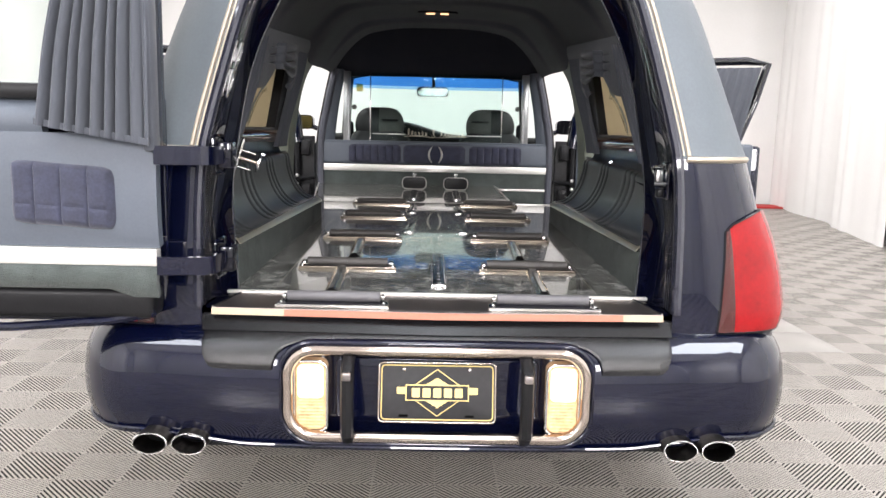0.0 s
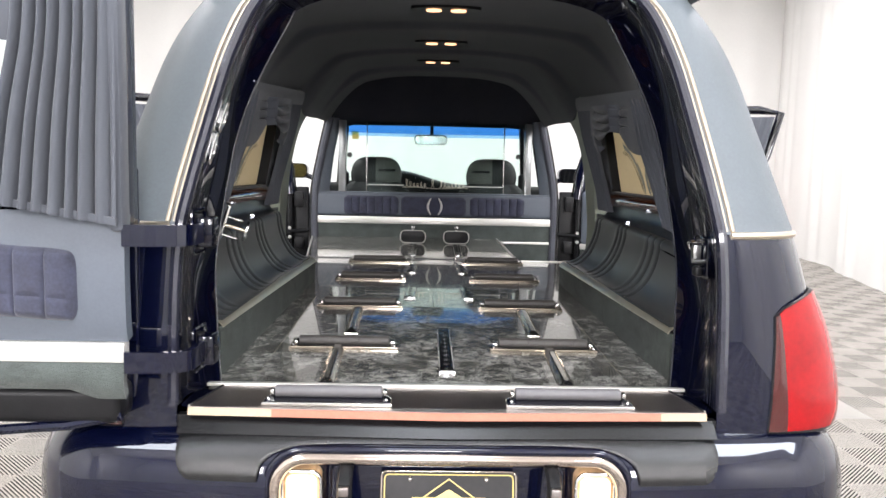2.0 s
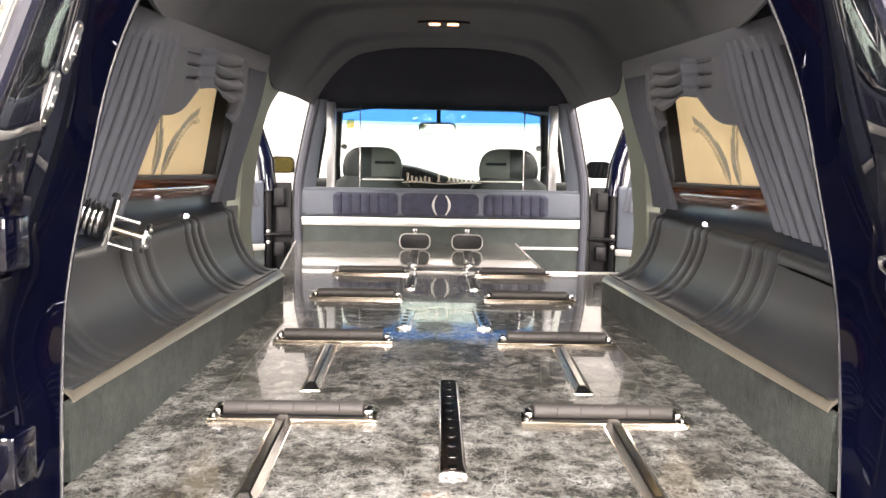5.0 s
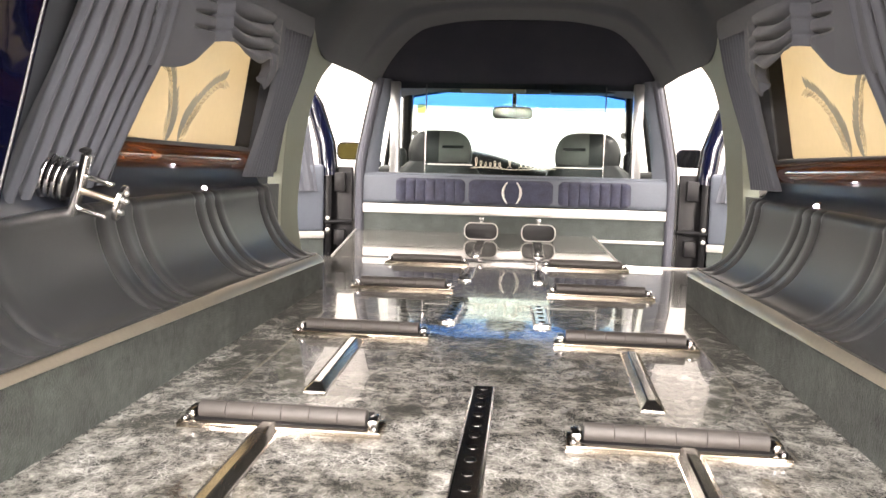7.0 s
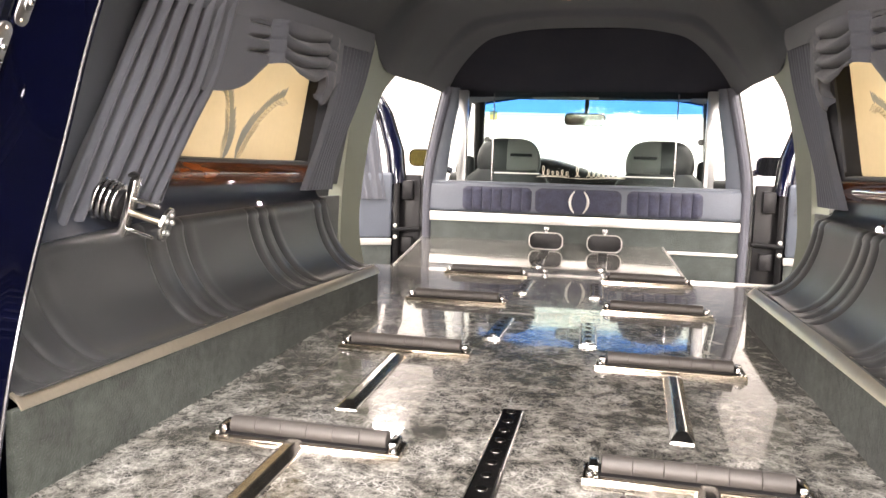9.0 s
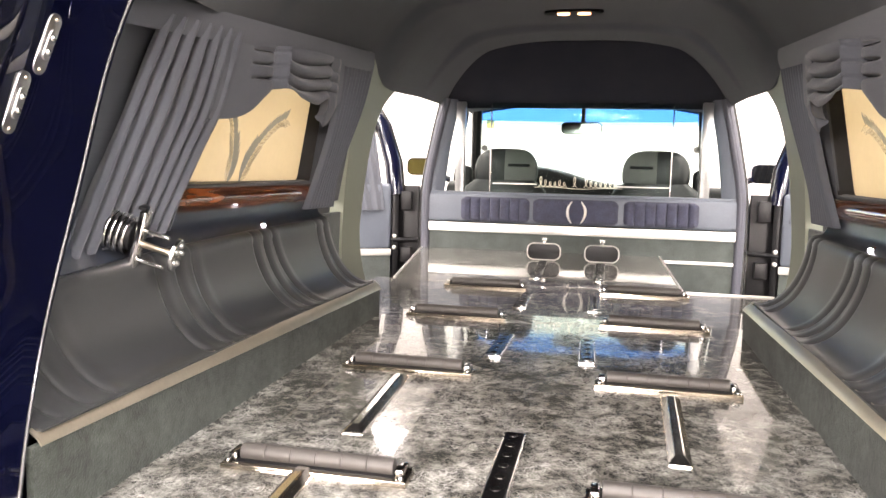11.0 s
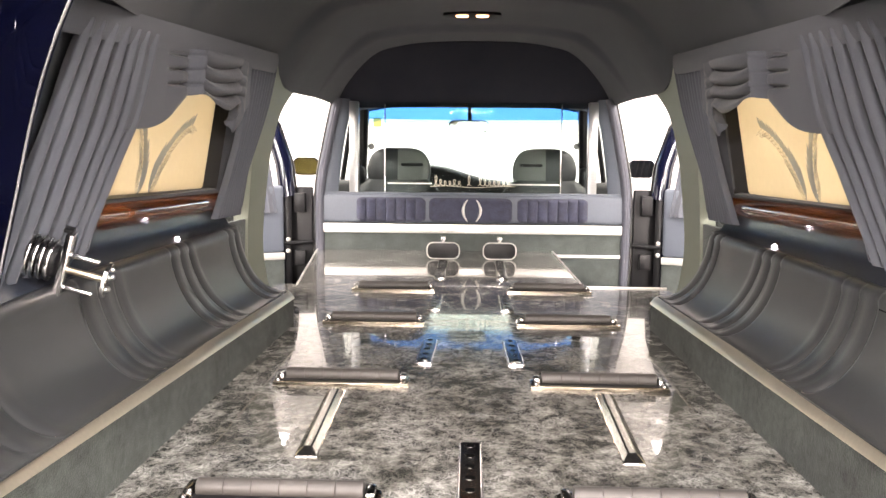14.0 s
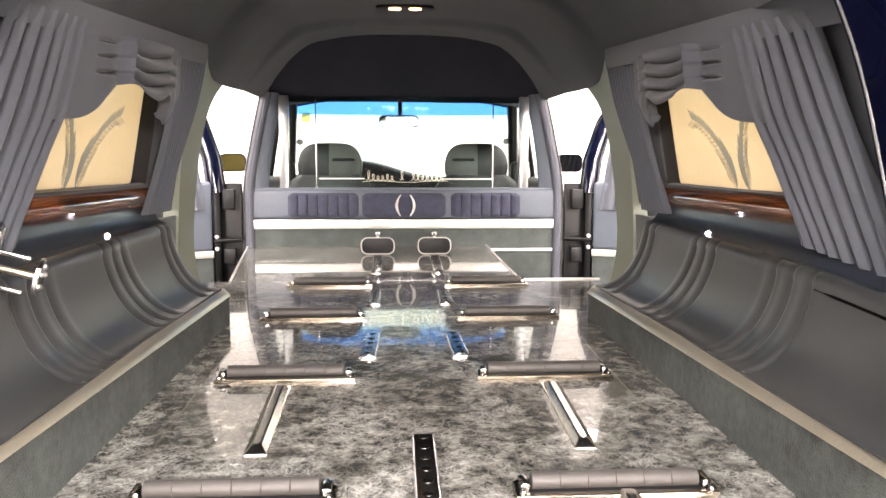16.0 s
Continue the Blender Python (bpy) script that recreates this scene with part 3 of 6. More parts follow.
for s in (-1, 1):
    o = rounded(0.292, 0.372, 0.378, 0.562, 0.022)
    bm = slab([(s * x, z) for x, z in o], 0.054, Matrix.Translation((0, -0.02, 0)) @ UPRIGHT, 0.005)
    body = part("reverse_lamp", bm, AMBER, hearse, "reversing lamp with ribbed lens, switched on")
    o = rounded(0.298, 0.366, 0.468, 0.557, 0.014)
    part("lit_lens", slab([(s * x, z) for x, z in o], 0.008, Matrix.Translation((0, -0.0745, 0)) @ UPRIGHT, 0.003), LAMPON, body, "glowing warm white lens")
    bm = bmesh.new()
    for k in range(9):
        z = 0.388 + k * 0.009
        tube([(s * 0.30, -0.0765, z), (s * 0.362, -0.0765, z)], 0.0022, 6, bm=bm)
    part("lens_ribs", bm, AMBER, body)
    part("lamp_rim", tube([(s * x, -0.075, z) for x, z in rounded(0.289, 0.376, 0.374, 0.566, 0.024)], 0.004, 8, True), CHROME, body, "chrome rim")
    gx = s * 0.232
    pts = [(gx, -0.06, 0.575), (gx, -0.095, 0.572), (gx, -0.118, 0.555), (gx, -0.123, 0.47), (gx, -0.118, 0.385), (gx, -0.095, 0.365), (gx, -0.06, 0.362)]
    guard = part("bumper_guard", tube(pts, 0.017, 8, squash=0.9), BLACK, hearse, "black upright bumper guard")
    part("guard_insert", box(gx - 0.011, gx + 0.011, -0.142, -0.128, 0.535, 0.556, 0.003), DARKSTEEL, guard)

# number plate, tilted a little
tilt = Matrix.Translation((0, -0.075, 0.487)) @ Matrix.Rotation(radians(-14), 4, "X")
plate = holder("dealer_plate", "black plate with gold border and gold diamond emblem", "number plate", m=tilt)
part("plate_sheet", slab(rounded(-0.153, 0.153, -0.077, 0.077, 0.012), 0.004, UPRIGHT, 0.001), PLATE, plate)
bm = ring(-0.146, 0.146, -0.07, 0.07, 0.01, -0.006, 0.0016)
part("border", bm, GOLD, plate, "thin gold border line")
bm = ring(-0.153, 0.153, -0.077, 0.077, 0.012, -0.004, 0.0026)
part("plate_frame", bm, BEZEL, plate, "thin bright frame")
dia = [(-0.088, 0), (0, 0.062), (0.088, 0), (0, -0.062)]
part("diamond_edge", slab(dia, 0.0015, Matrix.Translation((0, -0.0045, 0)) @ UPRIGHT), GOLD, plate, "gold diamond outline")
part("diamond_field", slab([(x * 0.95, y * 0.95) for x, y in dia], 0.001, Matrix.Translation((0, -0.0065, 0)) @ UPRIGHT), PLATE, plate)
part("diamond_core", slab([(x * 0.74, y * 0.74 * 0.84) for x, y in dia], 0.001, Matrix.Translation((0, -0.008, 0)) @ UPRIGHT), GOLD, plate, "gold diamond")
bm = slab([(-0.083, -0.021), (0.083, -0.021), (0.083, 0.021), (-0.083, 0.021)], 0.001, Matrix.Translation((0, -0.0095, 0)) @ UPRIGHT)
for s in (-1, 1):
    slab([(s * 0.083, -0.004), (s * 0.106, -0.004), (s * 0.106, 0.014), (s * 0.083, 0.014)], 0.001, Matrix.Translation((0, -0.0075, 0)) @ UPRIGHT, bm=bm)
part("banner", bm, GOLD, plate, "gold banner across the diamond")
part("banner_field", slab([(-0.08, -0.018), (0.08, -0.018), (0.08, 0.018), (-0.08, 0.018)], 0.001, Matrix.Translation((0, -0.011, 0)) @ UPRIGHT), PLATE, plate)
for k in range(5):
    cx = -0.056 + k * 0.028
    part("name_bar", slab(rounded(cx - 0.0105, cx + 0.0105, -0.012, 0.012, 0.002, 2), 0.001, Matrix.Translation((0, -0.0125, 0)) @ UPRIGHT), GOLD, plate)
for n, z0, dirn in ((8, 0.0345, 1), (5, -0.036, -1)):
    for k in range(n):
        q = (k - (n - 1) / 2) / 7
        turn = Matrix.Translation((q * 0.07, -0.0078, z0 - dirn * 0.028 * abs(q) * 1.6)) @ Matrix.Rotation(radians(dirn * 32 * q), 4, "Y") @ UPRIGHT
        part("small_letter_bar", slab([(-0.0032, -0.0038), (0.0032, -0.0038), (0.0032, 0.0038), (-0.0032, 0.0038)], 0.0008, turn), GOLD, plate)
for sx in (-0.088, 0.085):
    bm = bmesh.new()
    bmesh.ops.create_uvsphere(bm, u_segments=10, v_segments=6, radius=0.006, matrix=Matrix.Translation((sx, -0.005, 0.06)))
    part("screw", bm, CHROME, plate)
    part("slot", slab(rounded(sx - 0.012, sx + 0.012, -0.0635, -0.0575, 0.002, 2), 0.001, Matrix.Translation((0, -0.0045, 0)) @ UPRIGHT), HOLE, plate)

# exhaust tips
for ex in (-0.752, -0.65, 0.65, 0.752):
    def pipe(u, v):
        a = u * math.tau
        r = lerp(v, (0, 0.043), (0.8, 0.043), (0.86, 0.042), (0.9, 0.039), (1, 0.035))
        y = lerp(v, (0, 0.30), (0.8, -0.085), (0.86, -0.091), (0.9, -0.085), (1, 0.05))
        back = max(0.0, y + 0.09)
        return (ex * (1 - 0.25 * back) + 1.05 * r * math.cos(a), y, 0.340 + 0.16 * back + 0.66 * r * math.sin(a))
    tip = part("exhaust_tip", sheet(28, 14, pipe, 0.001), SHADEDSTEEL, hearse, "oval steel exhaust tip, shade painted dark, with a bright lip")
    part("bright_lip", tube([(ex + 0.0445 * math.cos(a), -0.089, 0.340 + 0.0282 * math.sin(a)) for a in np.linspace(0, math.tau, 28, endpoint=False)], 0.0022, 6, True), CHROME, tip)
    part("dark_bore", tube([(ex, -0.04, 0.345), (ex, 0.0, 0.351)], 0.036, 20, squash=0.66), HOLE, tip)

# underside and wheels close the view below
part("underbody", box(-0.86, 0.86, 0.12, 5.4, 0.24, 0.42, 0.02), BLACK, hearse)
for s in (-1, 1):
    for wy in (0.95, 4.55):
        bm = tube([(s * 0.70, wy, 0.33), (s * 0.92, wy, 0.33)], 0.33, 32)
        part("tyre", bm, RUBBER, hearse, "black tyre")

# sill
sill = part("sill_panel", box(-0.635, 0.635, 0.004, 0.03, 0.60, 0.668, 0.004), BLACK, hearse, "dark panel under the rear sill")


def scuff(u, v):
    x = (u * 2 - 1) * (0.604 - 0.05 * v)
    return (x, 0.004 + v * 0.128, 0.684 + 0.014 * v)


part("scuff_plate", sheet(8, 4, scuff, 0.004), DARKSTEEL, hearse, "brushed metal scuff plate")


def sill_strip(u, v):
    x = (u * 2 - 1) * 0.604
    return (x, -0.008 - 0.022 * (1 - abs(u * 2 - 1)) + 0.004 * v, 0.671 + 0.017 * v)


for u0, u1, mt, lb in ((0.0, 0.16, SILLGOLD, "champagne end of the sill strip"), (0.16, 0.91, SILLREFLECT, "middle of the sill strip with a red reflection painted in"), (0.91, 1.0, SILLGOLD, "champagne end of the sill strip")):
    part("sill_moulding", sheet(16, 2, lambda u, v: sill_strip(u0 + (u1 - u0) * u, v), 0.006), mt, hearse, lb)
part("sill_bright_edge", tube([sill_strip(k / 20, 1.0) for k in range(21)], 0.0022, 6), ALU, hearse, "thin bright edge on the sill")
for s in (-1, 1):
    bm = slab([(s * 0.606, 0.006), (s * 0.628, 0.02), (s * 0.628, 0.16), (s * 0.558, 0.132)], 0.006, Matrix.Translation((0, 0, 0.683)), 0.002)
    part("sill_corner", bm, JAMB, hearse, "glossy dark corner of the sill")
    part("sill_corner_edge", tube([(s * 0.606, 0.006, 0.69), (s * 0.556, 0.132, 0.704)], 0.0028, 6), CHROME, hearse, "bright slanting edge")


def sill_top(u, v):
    x = (u * 2 - 1) * 0.604
    k = 1 - abs(u * 2 - 1)
    return (x, -0.006 - 0.022 * k + v * (0.014 + 0.022 * k), 0.688 - 0.002 * v)


part("sill_lip", sheet(20, 2, sill_top, 0.002), DARKSTEEL, hearse)


def rubber_step(u, v):
    x = (u * 2 - 1) * 0.625
    return (x, -0.028 - 0.02 * (1 - abs(u * 2 - 1)) + 0.035 * v, 0.632 + 0.032 * v)


part("rubber_step", sheet(20, 3, rubber_step, 0.004), RUBBER, hearse)
part("deck_strip", box(-0.60, 0.60, 0.128, 0.146, 0.70, 0.708, 0.002), ALU, hearse, "pale metal strip at the deck's edge")


# ---- casket deck ----
DECK = 0.70
RISE = 0.030
FOLD = 2.436


def deck_z(y):
    """The deck climbs gently towards the front."""
    return DECK + RISE * (y - 0.45)


def ramp_z(y):
    return deck_z(FOLD) + 0.0528 * (y - FOLD) if y > FOLD else deck_z(y)


def on_deck(x, y, turn=0):
    return Matrix.Translation((x, y, deck_z(y))) @ Matrix.Rotation(math.atan(RISE), 4, "X") @ Matrix.Rotation(radians(turn), 4, "Z")


bm = slab([(-0.60, 0.145), (0.60, 0.145), (0.60, 1.74), (0.79, 1.74), (0.79, FOLD), (-0.79, FOLD), (-0.79, 1.74), (-0.60, 1.74)], 0.05, Matrix.Translation((0, 0, -0.05)))
for v in bm.verts:
    v.co.z += deck_z(v.co.y)
floor = tagged(part("floor", bm, MARBLE), "polished grey-green marble-pattern laminate casket deck", "floor", kind="structure")


def ramp(u, v):
    y = FOLD + (3.315 - FOLD) * v
    left, right = -0.713 - 0.097 * v, 0.458 - 0.038 * v
    return (left + (right - left) * u, y, ramp_z(y) + 0.001)


tagged(part("floor_ramp", sheet(4, 4, ramp, -0.012), MARBLE), "polished marble-pattern laminate slope up to the partition", "floor", kind="structure")
for u in (0, 1):
    part("ramp_edge", tube([ramp(u, v) for v in (0, 0.5, 1)], 0.005, 6), ALU, floor, "pale metal edge")
part("ramp_cheek", sheet(4, 2, lambda u, v: (ramp(1, u)[0], ramp(1, u)[1], 0.5 + (ramp(1, u)[2] - 0.502) * v), 0.01), CARPET, floor)
part("deck_edge", box(0.441, 0.79, FOLD - 0.004, FOLD + 0.008, deck_z(FOLD) - 0.01, deck_z(FOLD) + 0.006, 0.002), ALU, floor, "pale metal edge")
tagged(part("floor_well", box(0.4, 0.95, FOLD + 0.013, 3.32, 0.50, 0.54, 0.005), CARPET), "green-grey carpeted footwell beside the ramp", "floor", kind="structure")
tagged(part("floor_cabin", box(-0.9, 0.9, 3.34, 5.2, 0.36, 0.42, 0.005), CARPET), "dark carpeted cabin floor in front of the partition", "floor", kind="structure")
for s in (-1, 1):
    part("door_step", box(s * 0.86, s * 0.93, 2.1, 3.4, 0.42, 0.6, 0.01), BLACK, hearse)


# ---- side lounge walls ----
def wall_x(z, y=1.2):
    return 0.782 - 0.185 * (z - 1.1)


def ridge_z(y):
    return lerp(y, (0.2, 0.985), (0.5, 1.02), (0.9, 1.04), (1.66, 1.052), (1.9, 1.052))


def wall_top(y):
    return 1.525 + 0.068 * (y - 0.73)


def pleats(y, centres):
    d = 0
    for c in centres:
        d += math.exp(-((y - c) / 0.0065) ** 2)
    return d


for s, side in ((-1, "left"), (1, "right")):
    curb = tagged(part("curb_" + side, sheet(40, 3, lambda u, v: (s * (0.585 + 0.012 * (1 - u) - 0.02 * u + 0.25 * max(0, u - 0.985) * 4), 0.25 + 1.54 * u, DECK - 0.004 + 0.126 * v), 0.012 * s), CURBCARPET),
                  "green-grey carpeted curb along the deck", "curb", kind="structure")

    def curb_line(u, dz):
        return (s * (0.583 + 0.012 * (1 - u) - 0.02 * u + 0.25 * max(0, u - 0.985) * 4), 0.25 + 1.54 * u, 0.82 + dz)

    def curb_trim(u, v):
        p = curb_line(0.008 + 0.992 * u, 0)
        return (p[0] + s * 0.022 * v, p[1], p[2] + 0.02 * v ** 0.6)
    part("curb_trim", sheet(40, 4, curb_trim, 0.003 * -s), CURBTRIM, curb, "satin metal trim strip on the curb")

    # stitched grooves: place on the ridge, place on the curb trim
    grooves = [(1.645, 1.80), (1.59, 1.715), (1.535, 1.625), (1.225, 1.37), (1.17, 1.29), (1.115, 1.215), (0.83, 0.90), (0.765, 0.83), (0.70, 0.752)]
    if s < 0:
        grooves += [(0.40, 0.452), (0.345, 0.387), (0.29, 0.32)]

    def bolster(u, v):
        # v: 0 at the curb to 1 over the ridge; the front end draws back as it rises
        end = 1.80 - 0.20 * v ** 0.7
        y = 0.27 + (end - 0.27) * u
        zr = ridge_z(y)
        if v < 0.8:
            k = v / 0.8
            a = k * math.pi / 2
            x = 0.598 + 0.104 * math.sin(a) ** 0.9
            z = 0.838 + (zr - 0.838 - 0.012) * max(0.0, 1 - math.cos(a)) ** 0.9
        else:
            a = (v - 0.8) / 0.2 * math.pi
            x = 0.7015 + 0.016 * (1 - math.cos(a))
            z = zr - 0.012 + 0.016 * math.sin(a)
        w = max(0.0, 1 - v / 0.8) ** 1.15
        g = 0
        for cr, ct in grooves:
            d = y - (cr + (ct - cr) * w)
            g += (1.0 if cr > 1.5 else 0.65 if cr > 1 else 0.5 if cr > 0.5 else 0.35) * (math.exp(-(d / 0.0065) ** 2) - 0.5 * math.exp(-((d - 0.022) / 0.016) ** 2))
        g *= 0.009 * min(1.0, (1 - v) * 8, v * 12) * (0.35 if v > 0.8 else 1)
        return (s * (x + 0.8 * g), y, z - 0.6 * g)
    cush = tagged(part("side_bolster", sheet(520, 26, bolster, 0.004 * -s), LEATHER), "dark grey leather side bolster with stitched pleats and rolled top edge", "bolster", group="side bolsters")
    part("edge_welt", tube([(bolster(k / 50, 0.985)[0] - s * 0.012, bolster(k / 50, 0.985)[1], bolster(k / 50, 0.9)[2] - 0.008) for k in range(51)], 0.003, 6), LEATHER, cush)
    if s > 0:
        for v0, ya, yb in ((0.04, 0.44, 0.765), (0.76, 0.33, 0.69)):
            seam = [bolster((ya + (yb - ya) * k / 12 - 0.27) / (1.53 - 0.20 * v0 ** 0.7), v0) for k in range(13)]
            part("panel_slot", tube([(x - 0.004, y, z + 0.001) for x, y, z in seam], [0.0028 - 0.0018 * (k > 10 or k < 1) for k in range(13)], 6), HOLE, cush, "dark slot of an access panel")

    # dark moulded ledge behind the roll, up to the wood rail
    def ledge(u, v):
        y = 0.30 + 1.40 * u
        x = lerp(v, (0, 0.725), (0.35, 0.752), (0.7, 0.768), (1, 0.778))
        z = lerp(v, (0, ridge_z(y) - 0.004), (0.35, 1.055), (0.7, 1.075), (1, 1.115))
        return (s * x, y, z)
    wall = tagged(part("wall_" + side, sheet(30, 10, ledge, 0.006 * -s), LEDGE), "dark blue moulded side ledge under the window", "wall", kind="structure")

    # side wall with the window opening
    def panel(u, v):
        y = 0.36 + 1.64 * u
        z = 1.10 + (wall_top(y) + 0.03 - 1.10) * v
        return (s * wall_x(z), y, z)

    def cut(u, v):
        x, y, z = panel(u, v)
        return 0.80 < y < 1.645 and 1.165 < z < 1.50
    part("wall_lining", sheet(60, 36, panel, 0.02 * s, cut), HEADLINER, wall, "grey cloth wall lining")

    # deep window box with frosted amber pane
    win = holder("window_" + side, "side window of frosted amber glass with etched wheat ears", "window", kind="structure")
    def reveal(u, v):
        o = rounded(0.80, 1.645, 1.165, 1.50, 0.02, 3)
        i = int(round(u * len(o))) % len(o)
        y, z = o[i]
        d = 0.05 * v
        k = 1 - 0.03 * v
        return (s * (wall_x(z) + d), 1.22 + (y - 1.22) * k + 0.01 * v, 1.3325 + (z - 1.3325) * k)
    part("window_frame", sheet(16, 2, reveal, 0.004), BLACK, win, "deep dark window frame")
    part("pane", sheet(6, 6, lambda u, v: (s * (wall_x(1.16 + 0.345 * v) + 0.042), 0.79 + 0.86 * u, 1.16 + 0.345 * v), 0.005 * s), FROST, win, "frosted amber pane")

    def ear(points, e):
        """One side of an etched wheat ear: slim grains rising from a bent stem."""
        bm = bmesh.new()
        n = len(points)
        for k in range(n - 1):
            (y0, z0), (y1, z1) = points[k], points[k + 1]
            dy, dz = y1 - y0, z1 - z0
            ll = math.hypot(dy, dz)
            dy, dz = dy / ll, dz / ll
            size = (1.12 if k < 7 else 0.86) if k < n - 4 else 0.8
            open_ = 0.42 if k < n - 4 else 0.6
            ln = 0.058 * size
            ay, az = dy * math.cos(open_) - e * dz * math.sin(open_), dz * math.cos(open_) + e * dy * math.sin(open_)
            quad = []
            for f, w in ((0, 0.002), (0.35, 0.0075), (0.7, 0.0055), (1, 0.0004), (0.7, -0.0055), (0.35, -0.0075), (0, -0.002)):
                quad.append((y0 + ay * ln * f - az * w * size, z0 + az * ln * f + ay * w * size))
            off = 0.0003 * (k % 3) + (0.0012 if e > 0 else 0)
            vs = [bm.verts.new((s * (wall_x(z) + 0.0362 + off), y, z)) for y, z in quad]
            bm.faces.new(vs)
        return bm

    def along(knots, n):
        return [(lerp(k / n, *[(c[0], c[1]) for c in knots]), lerp(k / n, *[(c[0], c[2]) for c in knots])) for k in range(n + 1)]
    stem_a = along(((0, 1.246, 1.172), (0.25, 1.28, 1.226), (0.5, 1.335, 1.282), (0.75, 1.41, 1.331), (1, 1.48, 1.354)), 19)
    stem_b = along(((0, 1.176, 1.168), (0.3, 1.19, 1.228), (0.6, 1.178, 1.292), (0.8, 1.158, 1.332), (1, 1.12, 1.362)), 16)
    for stem, dark in ((stem_a, 1), (stem_b, -1)):
        st = part("etched_ear", ear(stem, dark), ETCH, win, "etched grey wheat ear")
        part("pale_grains", ear(stem, -dark), ETCHPALE, st, "paler etched half")

    # wood rail under the window
    rail = sheet(20, 8, lambda u, v: (s * (wall_x(1.13) - 0.004 - 0.014 * math.sin(math.pi * v)), 0.66 + 1.03 * u, 1.108 + 0.05 * v), 0.004 * -s)
    tagged(part("wood_rail", rail, WOOD), "glossy walnut rail under the side window", "rail", group="walnut rails")

    # small courtesy lamp on the ledge
    lampet = holder("courtesy_lamp", "small chrome courtesy lamp on the side ledge, switched on", "lamp", group="courtesy lamps", m=Matrix.Translation((s * 0.752, 1.27, 1.052)))
    bm = bmesh.new()
    bmesh.ops.create_uvsphere(bm, u_segments=16, v_segments=10, radius=0.015)
    part("housing", bm, CHROME, lampet, m=pose(0, 0, 0))
    bm = bmesh.new()
    bmesh.ops.create_uvsphere(bm, u_segments=12, v_segments=8, radius=0.0065, matrix=Matrix.Translation((-s * 0.010, -0.010, 0.004)))
    part("bulb", bm, COOLBULB, lampet, "glowing white bulb")

    # C-post trim in sage vinyl
    def post(u, v):
        z = 0.70 + 0.92 * v
        yb = 1.93 + 0.02 * v
        yf = lerp(z, (0.70, 2.30), (0.80, 2.22), (0.95, 2.17), (1.15, 2.195), (1.30, 2.215), (1.42, 2.245), (1.47, 2.285), (1.51, 2.345), (1.545, 2.41), (1.575, 2.455), (1.60, 2.47), (1.63, 2.45))
        y = yb + (yf - yb) * u
        x = lerp(z, (0.70, 0.76), (1.0, 0.765), (1.3, 0.74), (1.62, 0.672)) + 0.012 * u
        return (s * x, y, z)
    tagged(part("pillar_" + side, sheet(12, 30, post, 0.05 * s), PILLAR), "sage grey vinyl trim on the post behind the side door", "pillar", kind="structure")
    part("post_lower", sheet(10, 10, lambda u, v: (s * (0.772 + 0.01 * (1 - v)), 1.72 + 0.36 * u, 0.70 + 0.36 * v), 0.012 * s), CARPET, wall, "green-grey lower wall panel")


# ---- curtains ----
def curtain_rear(s):
    def fn(u, v):
        z = wall_top(0.7 + 0.3 * u) - 0.03 + (1.045 + 0.03 * u - wall_top(0.7 + 0.3 * u) + 0.03) * v
        yb = lerp(v, (0, 0.69), (0.3, 0.632), (0.6, 0.578), (1, 0.51))
        yf = lerp(v, (0, 1.0), (0.2, 0.985), (0.4, 0.962), (0.6, 0.908), (0.75, 0.872), (0.9, 0.835), (1, 0.815))
        y = yb + (yf - yb) * u
        # flat pleats with narrow slits that lean forward under the next pleat
        p = u * 7 + 0.10 * math.sin(u * 9) + 0.06 * math.sin(4 * v + 3 * u)
        near = p - round(p)
        half = p - 0.5 - round(p - 0.5)
        strong = 0.75 + 0.25 * math.sin(5 * round(p))
        slit = strong * math.exp(-(near / 0.058) ** 2) + 0.16 * math.exp(-(half / 0.08) ** 2)
        slit *= min(1.0, 0.35 + 3 * v) * min(1.0, 0.55 + 1.5 * (1 - v))
        x = wall_x(z) - 0.050 - 0.008 * math.cos(2 * math.pi * (p - 0.4)) + 0.040 * slit
        return (s * x, y + 0.036 * slit, z)
    return sheet(420, 30, fn, 0.002 * -s)


def curtain_front(s):
    def fn(u, v):
        z = wall_top(1.8) - 0.02 + (1.085 - wall_top(1.8) + 0.02) * v
        yb = lerp(v, (0, 1.68), (0.4, 1.675), (0.7, 1.635), (1, 1.57))
        yf = lerp(v, (0, 1.95), (0.3, 1.92), (0.8, 1.79), (1, 1.80))
        y = yb + (yf - yb) * u
        fold = 2 * abs(math.sin(u * 9 * math.pi + 0.2 * math.sin(u * 20))) ** 0.5 - 1
        x = wall_x(z) - 0.032 - 0.011 * fold
        return (s * x, y, z)
    return sheet(150, 24, fn, 0.002 * -s)


